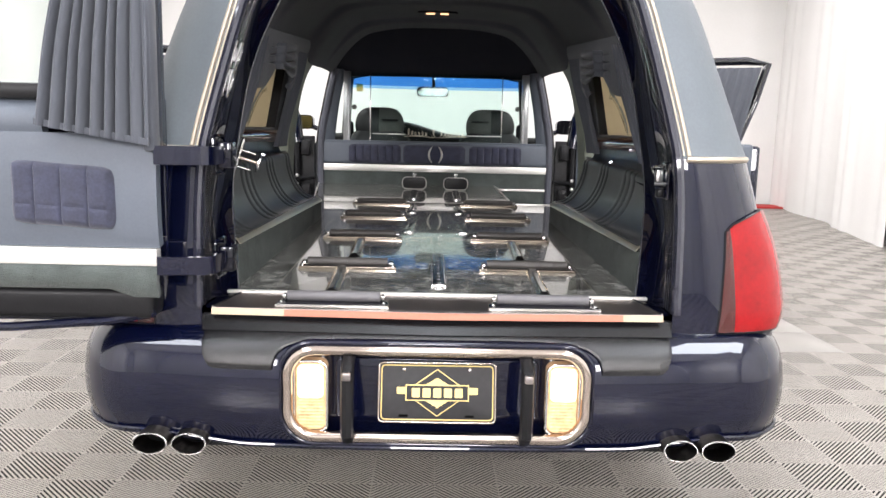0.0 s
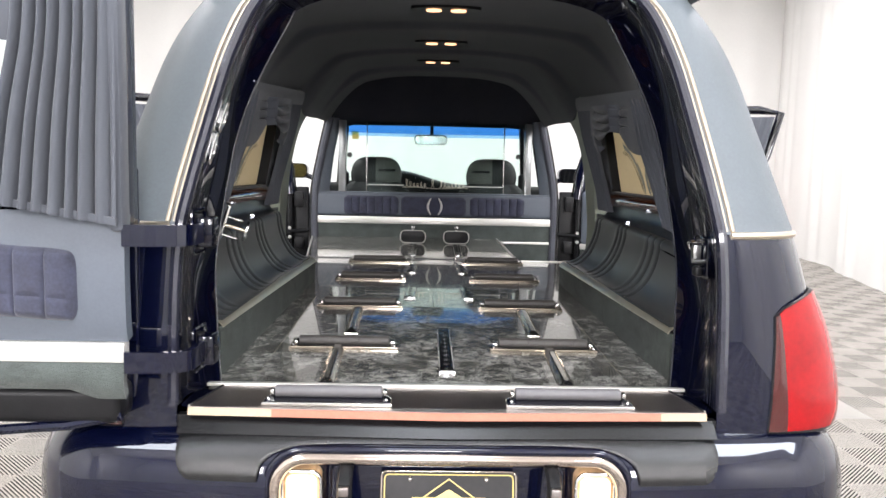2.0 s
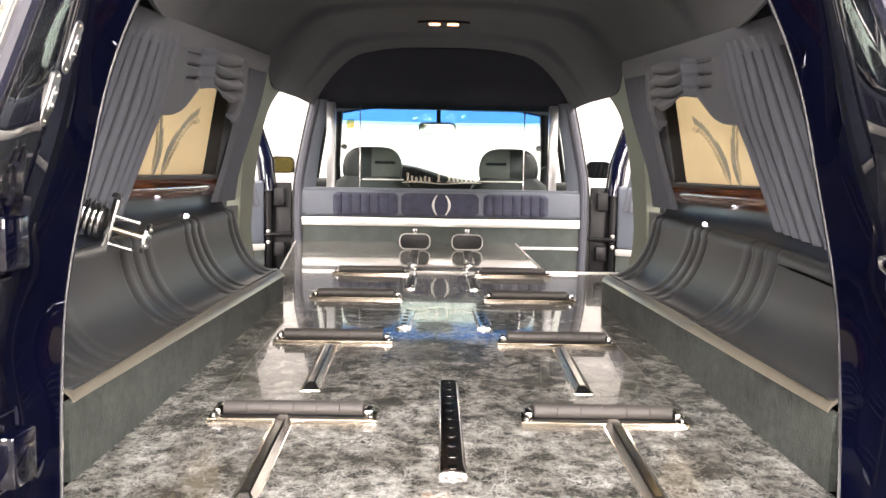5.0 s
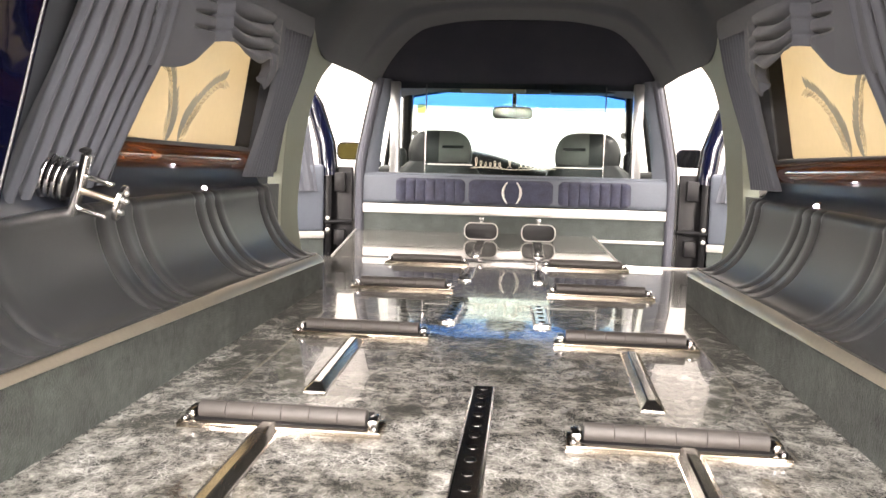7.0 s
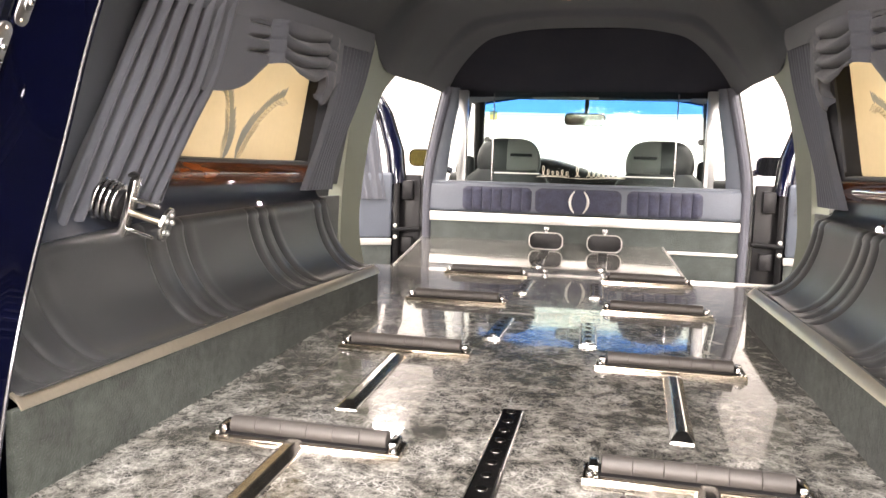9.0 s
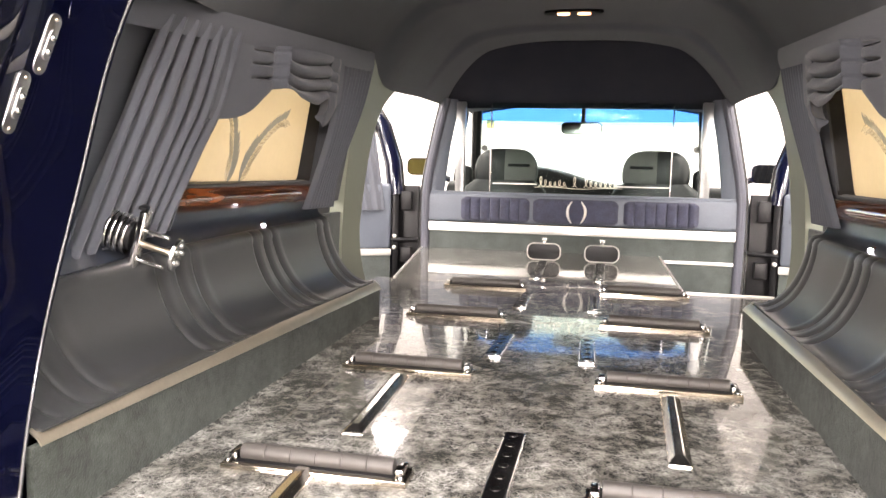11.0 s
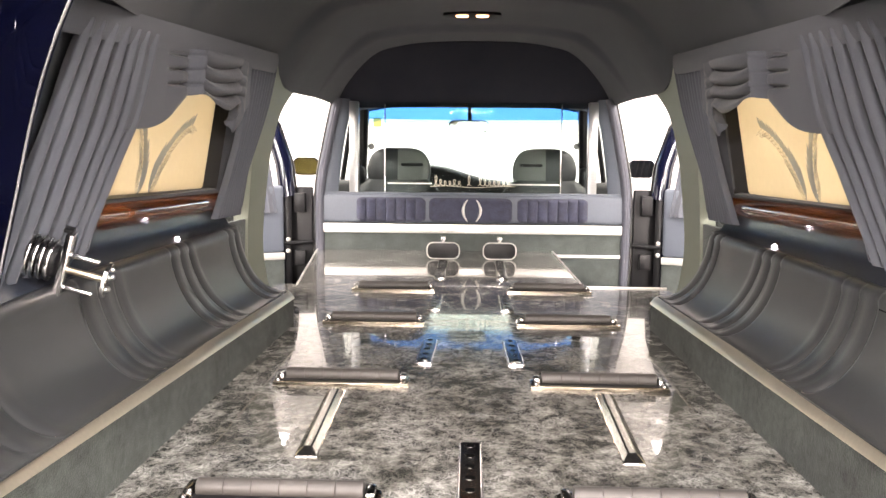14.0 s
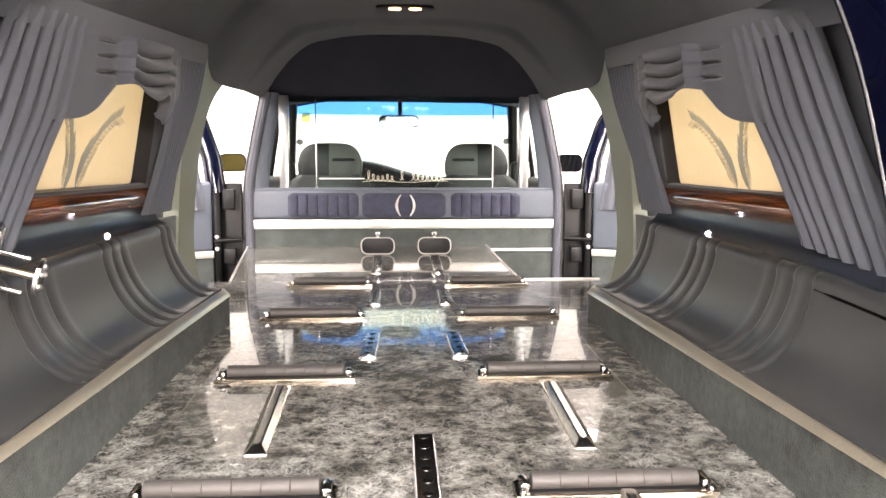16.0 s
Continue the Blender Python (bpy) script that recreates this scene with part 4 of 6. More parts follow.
def swag(s):
    """Gathered valance: smooth apron, a tie, ruched folds and a short tail."""
    def low(y):
        return lerp(y, (0.89, 1.312), (0.99, 1.322), (1.058, 1.344), (1.119, 1.382), (1.166, 1.407), (1.207, 1.407), (1.267, 1.392), (1.379, 1.386), (1.455, 1.408), (1.485, 1.39),
                    (1.516, 1.338), (1.55, 1.345), (1.587, 1.381), (1.64, 1.42))

    def rolls(z, creases, foot):
        """Height of soft rolls that lie between sharp creases, the last one ending at the foot."""
        edges = list(creases) + [foot]
        for hi, lo in zip(edges[:-1], edges[1:]):
            if lo < z <= hi:
                f = (hi - z) / max(0.004, hi - lo)
                return max(0.0, math.sin(math.pi * f ** 1.35)) ** 0.55
        return 0.0

    def fn(u, v):
        y = 0.89 + 0.75 * u
        zt = wall_top(y) - 0.045
        zl = low(y)
        z = zt + (zl - zt) * v
        if y < 1.168:
            fade = max(0.0, min(1.0, (y - 1.04) / 0.075))
            d = 0.012 * (1.168 - y) / 0.13
            g = fade * rolls(z, (zt + 0.02, 1.497 - d, 1.464 - d, 1.431 - d), zl)
            slit = sum(math.exp(-((z - c + d) / 0.0035) ** 2) for c in (1.497, 1.464, 1.431)) * fade
            x = 0.005 * g + 0.014 * v * math.sin(math.pi * u * 2) - 0.020 * slit
        elif y < 1.50:
            k = (y - 1.168) / 0.332
            sag = 0.008 * k - 0.022 * math.sin(math.pi * k ** 0.7)
            g = rolls(z, (zt + 0.03, 1.503 + sag, 1.470 + sag - 0.004 * k, 1.438 + sag - 0.006 * k), zl - 0.006)
            x = 0.006 + 0.033 * g * max(0.0, math.sin(math.pi * (0.12 + 0.8 * k))) ** 0.6 + 0.014 * v
        else:
            fade = max(0.0, min(1.0, (1.61 - y) / 0.04))
            g = rolls(z, (zt + 0.02, 1.500, 1.470, 1.440), zl)
            x = 0.012 * g * fade + 0.010 * v
        tie = math.exp(-((y - 1.168) / 0.011) ** 2)
        pinch = math.exp(-((y - 1.152) / 0.004) ** 2) + math.exp(-((y - 1.184) / 0.004) ** 2) + 1.3 * math.exp(-((y - 1.502) / 0.0045) ** 2)
        x = x * (1 - 0.8 * tie) + 0.036 * tie - 0.018 * min(1.0, pinch)
        return (s * (wall_x(z) - 0.048 - x), y, z)
    return sheet(300, 90, fn, 0.002 * -s)


def valance_band(s):
    def fn(u, v):
        y = 0.50 + 1.40 * u
        z = wall_top(y) - 0.055 * v
        return (s * (wall_x(z) - 0.035 - 0.006 * math.sin(v * math.pi)), y, z)
    return sheet(40, 5, fn, 0.012 * s)


for s in (-1, 1):
    tagged(part("curtain", curtain_rear(s), CURTAIN), "grey pleated window curtain swept back to the rear", "curtain", group="side curtains")
    tagged(part("curtain", curtain_front(s), CURTAIN), "narrow grey pleated curtain beside the post", "curtain", group="side curtains")
    val = tagged(part("swag_valance", swag(s), CURTAIN), "grey gathered swag valance over the side window", "valance", group="swag valances")
    part("top_band", valance_band(s), CURTAIN, val, "flat grey fabric band")


# ---- headliner ----
def liner(u, v):
    y = 0.44 + 2.98 * u
    a = (v - 0.5) * 2
    top = lerp(y, (0.46, 1.765), (0.8, 1.79), (1.6, 1.84), (2.46, 1.905), (3.3, 1.925))
    for c in (1.2, 2.05, 2.8):
        top -= 0.022 / (1 + math.exp(-max(-20, min(20, (y - c) / 0.014))))
    k = abs(a)
    edge = lerp(y, (0.44, 0.55), (0.9, 0.67), (1.2, 0.70), (2.3, 0.70), (3.4, 0.735))
    shoulder = 0.60
    flat = 0.72
    for c in (1.2, 2.05, 2.8):
        flat -= 0.055 / (1 + math.exp(-max(-20, min(20, (y - c) / 0.014))))
    if k < shoulder:
        z = top - 0.03 * (k / shoulder) ** 3
        x = edge * flat * k / shoulder
    else:
        b = (k - shoulder) / (1 - shoulder)
        foot = lerp(y, (0.46, wall_top(0.46)), (1.9, wall_top(1.9)), (2.05, 1.585), (2.2, 1.53), (2.4, 1.53), (2.84, 1.552), (3.42, 1.568))
        z = top - 0.03 - (top - 0.03 - foot) * b ** 1.35
        x = edge * (flat + (1 - flat) * b ** 0.8)
    return ((1 if a > 0 else -1) * x, y, z)


ceiling_in = tagged(part("ceiling_liner", sheet(150, 56, liner, 0.012), HEADLINER), "grey cloth headliner arched over the deck", "ceiling", kind="structure")


def header(u, v):
    # v 0 at the foot, 1 at the top; rounded top corners
    a = u * 2 - 1
    half = lerp(v, (0, 0.725), (0.5, 0.62), (0.8, 0.545), (0.93, 0.47), (1, 0.37))
    return (a * half, 3.40 - 0.27 * v, 1.565 + 0.29 * v + 0.004 * (1 - a * a))


tagged(part("header_panel", sheet(30, 16, header, 0.03), HEADER), "dark navy padded header above the partition", "header", kind="structure")

for ly in (0.80, 1.607, 2.462):
    lz = liner((ly - 0.44) / 2.98, 0.5)[2]
    fx = holder("ceiling_lamp", "oval black ceiling lamp with two warm lit bulbs", "ceiling lamp", group="ceiling lamps", m=Matrix.Translation((-0.008, ly, lz - 0.013)))
    o = [(0.115 * math.cos(a), 0.036 * math.sin(a)) for a in np.linspace(0, math.tau, 32, endpoint=False)]
    part("bezel", slab(o, 0.010, Matrix.Translation((0, 0, -0.010)), 0.0), BLACK, fx)
    for s in (-1, 1):
        o = [(s * 0.04 + 0.025 * math.cos(a), 0.014 * math.sin(a)) for a in np.linspace(0, math.tau, 20, endpoint=False)]
        part("lens", slab(o, 0.006, Matrix.Translation((0, 0, -0.0155))), WARMBULB, fx, "glowing warm lens")


# ---- partition and cabin ----
PY = 3.315
wallp = tagged(part("wall_partition", box(-0.79, 0.79, PY, PY + 0.05, 0.50, 0.90, 0.004), CARPET), "partition behind the front seats, green-grey carpet below", "wall", kind="structure")
part("trim_strip", box(-0.79, 0.79, PY - 0.012, PY + 0.01, 0.897, 0.945, 0.005), ALU, wallp, "pale satin metal strip")
part("low_strip", box(0.40, 0.79, PY - 0.008, PY + 0.01, 0.775, 0.792, 0.003), ALU, wallp, "pale satin metal strip")
part("upholstery", box(-0.787, 0.787, PY - 0.012, PY + 0.06, 0.948, 1.10, 0.02, 4), BLUELEATHER, wallp, "grey-blue leather upper panel")


def tufted(x0, x1, z0, z1, y, n, amp=0.010):
    """A quilted pad: n upright channels, rounded rim."""
    def fn(u, v):
        e = min(1, min(u, 1 - u) * 14, min(v, 1 - v) * 8)
        ch = abs(math.sin(u * n * math.pi)) ** 0.45 if n > 1 else 1
        cx = x0 + (x1 - x0) * u
        cz = z0 + (z1 - z0) * v
        # round the corners of the outline
        du, dv = max(0, abs(u - 0.5) - 0.42) / 0.08, abs(v - 0.5) * 2
        cz = (z0 + z1) / 2 + (cz - (z0 + z1) / 2) * (1 - 0.28 * du ** 2)
        return (cx, y - amp * (0.35 + 0.65 * ch) * e ** 0.5, cz)
    return sheet(n * 14 if n > 1 else 40, 14, fn, -0.004)


for x0, x1, n in ((-0.60, -0.24, 7), (-0.222, 0.208, 1), (0.235, 0.597, 7)):
    part("velvet_pad", tufted(x0, x1, 0.955, 1.082, PY - 0.012, n, 0.016), VELVET, wallp, "dark violet-grey velvet pad")
for s in (-1, 1):
    pts = [(0.0 + s * (0.045 - 0.022 * (2 * k / 14 - 1) ** 2), PY - 0.034, 1.018 + 0.055 * (2 * k / 14 - 1)) for k in range(15)]
    part("emblem_bracket", tube(pts, [0.004 + 0.010 * math.sin(math.pi * k / 14) + 0.002 * (k % 2) for k in range(15)], 8, squash=0.5), ALU, wallp, "silver curved emblem bracket")

# glazed upper part
glz = holder("window_partition", "sliding glass partition window in slim aluminium posts", "window", kind="structure")
for s in (-1, 1):
    part("post", box(s * 0.592, s * 0.640, PY + 0.005, PY + 0.045, 1.098, 1.575, 0.004), POST, glz, "satin aluminium post")
    part("pane_edge", box(s * 0.452, s * 0.458, PY + 0.012, PY + 0.022, 1.10, 1.56, 0.001), CHROME, glz)
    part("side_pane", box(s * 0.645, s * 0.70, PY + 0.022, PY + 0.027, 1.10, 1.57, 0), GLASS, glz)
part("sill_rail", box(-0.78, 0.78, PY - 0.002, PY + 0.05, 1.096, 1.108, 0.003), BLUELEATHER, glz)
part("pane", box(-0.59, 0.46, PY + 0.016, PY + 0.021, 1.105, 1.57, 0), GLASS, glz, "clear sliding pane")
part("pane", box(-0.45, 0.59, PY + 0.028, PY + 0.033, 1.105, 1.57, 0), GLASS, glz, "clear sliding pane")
part("pull_rail", box(-0.44, -0.21, PY + 0.010, PY + 0.015, 1.152, 1.158, 0.001), ALU, glz)
part("pull_rail", box(0.19, 0.45, PY + 0.010, PY + 0.015, 1.150, 1.156, 0.001), ALU, glz)
for ob in glz.children:
    if "pane" == ob.name.split(".")[0] or "side_pane" in ob.name:
        ob.visible_shadow = False

# cream script mark on the glass, as plain strokes
CREAM = material("cream_script", (0.9, 0.84, 0.68), rough=0.5, vary=0.05)
script = holder("script_mark", "cream script mark in plain strokes on the glass", "sign")
for x0, n, lead in ((-0.20, 6, 1), (-0.028, 1, 1), (0.03, 7, 1)):
    pts = []
    for k in range(n * 12 + 1):
        a = k / 12 * math.tau
        h = 0.05 if k < 12 and lead else 0.024 + 0.008 * (int(k / 12) % 3 == 1)
        pts.append((x0 + k / 12 * 0.024 + 0.010 * math.sin(a), PY + 0.006, 1.146 + h * (0.5 - 0.5 * math.cos(a))))
    part("stroke", tube(pts, 0.0026, 6, squash=0.6), CREAM, script)
part("underline", tube([(-0.22 + 0.044 * k, PY + 0.006, 1.140 + 0.004 * math.sin(k * 0.9)) for k in range(11)], 0.0014, 6), CREAM, script)

# B-post trims
for s in (-1, 1):
    def outer_x(z):
        return lerp(z, (0.50, 0.802), (1.1, 0.804), (1.35, 0.762), (1.59, 0.708))

    def bpost(u, v):
        z = 0.50 + 1.09 * v
        fold = 0.008 * abs(math.sin(u * 2 * math.pi))
        return (s * (outer_x(z) - 0.026 + 0.026 * u), PY + 0.012 - 0.02 * math.sin(u * math.pi) ** 0.5 - fold if 0 < u < 1 else PY + 0.02, z)
    post = tagged(part("pillar_front", sheet(16, 24, bpost, 0.012 * s), LAVENDER), "lavender-grey cloth trim on the door post", "pillar", kind="structure")

    def inner_trim(u, v):
        z = 1.09 + 0.50 * v
        xi = lerp(z, (1.09, 0.715), (1.35, 0.685), (1.55, 0.647), (1.59, 0.642))
        xo = outer_x(z) - 0.024
        return (s * (xi + (xo - xi) * u), PY + 0.05 - 0.028 * math.sin(u * math.pi * 0.5), z)
    part("inner_trim", sheet(8, 16, inner_trim, 0.02 * s), BLUELEATHER, post, "grey-blue padded inner trim")
    part("door_seal", tube([(s * (outer_x(0.5 + 1.09 * k / 20) + 0.010), PY + 0.01, 0.5 + 1.09 * k / 20) for k in range(21)], 0.014, 8), RUBBER, post)


def front_seat(cx):
    seat = holder("front_seat", "black leather front seat with grey centre panel and headrest", "car seat", group="front seats")
    def back(u, v):
        a = u * math.tau
        z = 0.55 + 0.62 * v
        w = lerp(v, (0, 0.27), (0.6, 0.27), (0.9, 0.23), (1, 0.16))
        d = lerp(v, (0, 0.10), (0.6, 0.08), (1, 0.05))
        c, t = math.cos(a), math.sin(a)
        return (cx + w * abs(c) ** 0.6 * (1 if c > 0 else -1), 3.56 + d * abs(t) ** 0.6 * (1 if t > 0 else -1), z)
    part("backrest", sheet(40, 16, back, 0.004), SEAT, seat)
    def head(u, v, half=1.0, out=0.0):
        a = u * math.tau
        p = v * math.pi
        c, t = math.cos(a), math.sin(a)
        r = max(0.0, math.sin(p)) ** 0.5
        return (cx + (0.175 + out) * r * abs(c) ** 0.7 * (1 if c > 0 else -1), 3.63 + (0.075 + out) * r * abs(t) ** 0.8 * (1 if t > 0 else -1), 1.215 + 0.128 * -math.cos(p) * (1 if v > 0.5 else 0.9))
    hr = part("headrest", sheet(40, 24, head, 0.003), SEAT, seat, "rounded black headrest")
    inner = 1 if cx < 0 else -1
    lo, hi = ((0.75, 0.93) if inner > 0 else (0.57, 0.75))
    part("grey_panel", sheet(14, 20, lambda u, v: head(lo + (hi - lo) * u, 0.06 + 0.88 * v, 1, 0.004), 0.003), SEATGREY, hr, "grey leather half")
    part("slot", box(cx + inner * 0.02, cx + inner * 0.14, 3.535, 3.552, 1.245, 1.262, 0.003), BLACK, hr)
    for dx in (-0.06, 0.06):
        part("headrest_rod", tube([(cx + dx, 3.62, 1.0), (cx + dx, 3.62, 1.15)], 0.007, 8), CHROME, seat)
    part("belt_guide", box(cx - inner * 0.19, cx - inner * 0.26, 3.58, 3.66, 1.10, 1.245, 0.03, 4), SEAT, seat, "black belt guide on the shoulder")
    part("cushion", box(cx - 0.27, cx + 0.27, 3.6, 4.1, 0.42, 0.62, 0.05, 4), SEAT, seat)
    return seat


front_seat(-0.41)
front_seat(0.40)


def dash(u, v):
    x = (u * 2 - 1) * 0.86
    z = lerp(v, (0, 0.75), (0.35, 1.06), (0.6, 1.14), (0.8, 1.14), (1, 1.07))
    y = lerp(v, (0, 4.15), (0.35, 4.12), (0.6, 4.22), (0.8, 4.45), (1, 4.95))
    hump = 0.115 * math.exp(-((x + 0.28) / 0.3) ** 2) * math.exp(-((v - 0.6) / 0.2) ** 2)
    return (x, y, z + hump)


tagged(part("dashboard", sheet(40, 16, dash, -0.02), BLACK), "black dashboard under the windscreen", "dashboard")
wheel = holder("steering_wheel", "black steering wheel in front of the driver's seat", "steering wheel", m=pose(-0.41, 4.02, 1.06, -65, 0, 0))
part("rim", tube([(0.19 * math.cos(a), 0.19 * math.sin(a), 0) for a in np.linspace(0, math.tau, 36, endpoint=False)], 0.015, 8, True), BLACK, wheel)
part("hub", box(-0.17, 0.17, -0.04, 0.05, -0.02, 0.01, 0.012), BLACK, wheel)
# Mirror glass darkened, so that a grey reflection lies in its colour.
GREYREFLECT = material("grey_reflection_mirror", (0.14, 0.145, 0.145), rough=0.02, metal=1.0, vary=0.0)
rv = holder("rear_view_mirror", "black rear-view mirror hanging from the windscreen", "mirror")
TIP = Matrix.Translation((0, 4.24, 1.4975)) @ Matrix.Rotation(radians(9), 4, "X") @ Matrix.Translation((0, -4.24, -1.4975))
part("housing", slab(rounded(-0.155, 0.10, 1.46, 1.535, 0.03), 0.03, TIP @ Matrix.Translation((0, 4.255, 0)) @ UPRIGHT, 0.006), BLACK, rv)
part("glass", slab(rounded(-0.148, 0.093, 1.467, 1.528, 0.026), 0.002, TIP @ Matrix.Translation((0, 4.2245, 0)) @ UPRIGHT), GREYREFLECT, rv)
part("stalk", tube([(-0.02, 4.26, 1.52), (-0.02, 4.30, 1.62)], 0.014, 8), BLACK, rv)


# windscreen with blue band, and its frame
def screen(u, v):
    a = u * 2 - 1
    half = 0.80 - 0.10 * v
    return (a * half, 4.95 - 0.55 * v - 0.10 * a * a, 1.06 + 0.60 * v)


ws = holder("windscreen", "windscreen with a blue tinted band along the top", "windscreen", kind="structure")
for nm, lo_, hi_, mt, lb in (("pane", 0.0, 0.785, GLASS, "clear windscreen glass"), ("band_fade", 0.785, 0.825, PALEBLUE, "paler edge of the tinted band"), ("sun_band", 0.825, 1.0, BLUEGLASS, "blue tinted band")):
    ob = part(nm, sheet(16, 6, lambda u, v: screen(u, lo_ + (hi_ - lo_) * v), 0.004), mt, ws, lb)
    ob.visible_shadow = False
for s in (-1, 1):
    part("a_post", tube([screen(0.5 + s * 0.5, v / 8) for v in range(9)], 0.035, 8), BLACK, ws)
    # front side door: shut, with its glass and mirror
    fd = holder("front_door", "shut navy front door with clear window", "car door", group="front doors")
    part("skin", sheet(8, 8, lambda u, v: (s * (0.93 + 0.03 * math.sin(math.pi * v)), 3.42 + 1.05 * u, 0.42 + 0.66 * v), 0.05 * -s), NAVY, fd)
    part("lining", sheet(8, 8, lambda u, v: (s * 0.86, 3.44 + 1.02 * u, 0.46 + 0.62 * v), 0.03 * s), BLUELEATHER, fd)
    part("window_frame", tube([(s * 0.815, 3.44, 1.08), (s * 0.785, 3.46, 1.35), (s * 0.725, 3.52, 1.60), (s * 0.76, 3.9, 1.645), (s * 0.79, 4.4, 1.60), (s * 0.88, 4.55, 1.2), (s * 0.90, 4.58, 1.08)], 0.018, 8), BLACK, fd)
    mir = holder("door_mirror", "navy door mirror on the front door", "mirror", group="door mirrors", m=Matrix.Translation((s * 1.085, 4.30, 1.235)))
    o = rounded(-0.085, 0.085, -0.055, 0.06, 0.04)
    part("shell", slab(o, 0.09, Matrix.Translation((0, 0.10, 0)) @ UPRIGHT, 0.0), NAVY, mir)
    part("glass", slab([(x * 0.9, z * 0.88) for x, z in o], 0.003, Matrix.Translation((0, 0.009, 0)) @ UPRIGHT), GOLDREFLECT if s < 0 else GREYREFLECT, mir, "mirror glass with a gold reflection in its colour" if s < 0 else "mirror glass with a grey reflection in its colour")
    part("arm", tube([(-s * 0.06, 0.06, -0.03), (-s * 0.2, 0.05, -0.08)], 0.02, 8), NAVY, mir)
part("roof_rail", tube([screen(k / 12, 1.0) for k in range(13)], 0.03, 8), HEADLINER, ws)
tagged(part("ceiling_cabin", sheet(10, 6, lambda u, v: ((u - 0.5) * 1.5, 3.43 + 1.02 * v, 1.70 - 0.03 * v - 0.08 * (2 * u - 1) ** 2), 0.01), HEADLINER), "grey cloth cabin headliner", "ceiling", kind="structure")
VISOR = material("beige_cloth", (0.3, 0.26, 0.2), rough=0.85, vary=0.1, scale=9, fine=200, bump=0.15, bump_scale=600)
tagged(part("overhead_console", box(-0.36, 0.05, 4.16, 4.34, 1.625, 1.665, 0.012, 3), VISOR), "beige overhead console above the windscreen", "console")
tagged(part("sun_visor", box(0.20, 0.60, 4.20, 4.36, 1.622, 1.65, 0.010, 3), BLACK), "dark folded sun visor above the windscreen", "sun visor")
part("bonnet", sheet(16, 10, lambda u, v: ((u - 0.5) * 1.8, 4.9 + 1.4 * v, 1.03 - 0.22 * v ** 1.6 - 0.08 * (2 * u - 1) ** 2), 0.01), NAVY, hearse, "navy bonnet")
for s in (-1, 1):
    part("front_wing", sheet(10, 6, lambda u, v: (s * 0.93, 4.5 + 1.8 * u, 0.45 + (0.48 - 0.2 * u ** 1.6) * v), 0.01), NAVY, hearse)


for mx_, mz_, mr in ((-0.69, 1.375, 0.022), (0.70, 1.385, 0.022)):
    v_ = (mz_ - 1.06) / 0.6
    yy = 4.95 - 0.55 * v_ - 0.10 * (mx_ / (0.80 - 0.10 * v_)) ** 2
    o = [(mr * math.cos(a), mr * math.sin(a)) for a in np.linspace(0, math.tau, 20, endpoint=False)]
    part("grey_disc", slab(o, 0.003, Matrix.Translation((mx_, yy - 0.012, mz_)) @ UPRIGHT), SEATGREY, ws, "small grey disc stuck on the glass")
v_ = (1.53 - 1.06) / 0.6
part("sticker", slab(rounded(-0.66, -0.605, 1.50, 1.56, 0.004, 2), 0.002, Matrix.Translation((0, 4.95 - 0.55 * v_ - 0.10 * 0.72 - 0.014, 0)) @ UPRIGHT), translucent("yellow_sticker", (0.85, 0.75, 0.4), 0.8), ws, "small yellowish sticker on the glass")


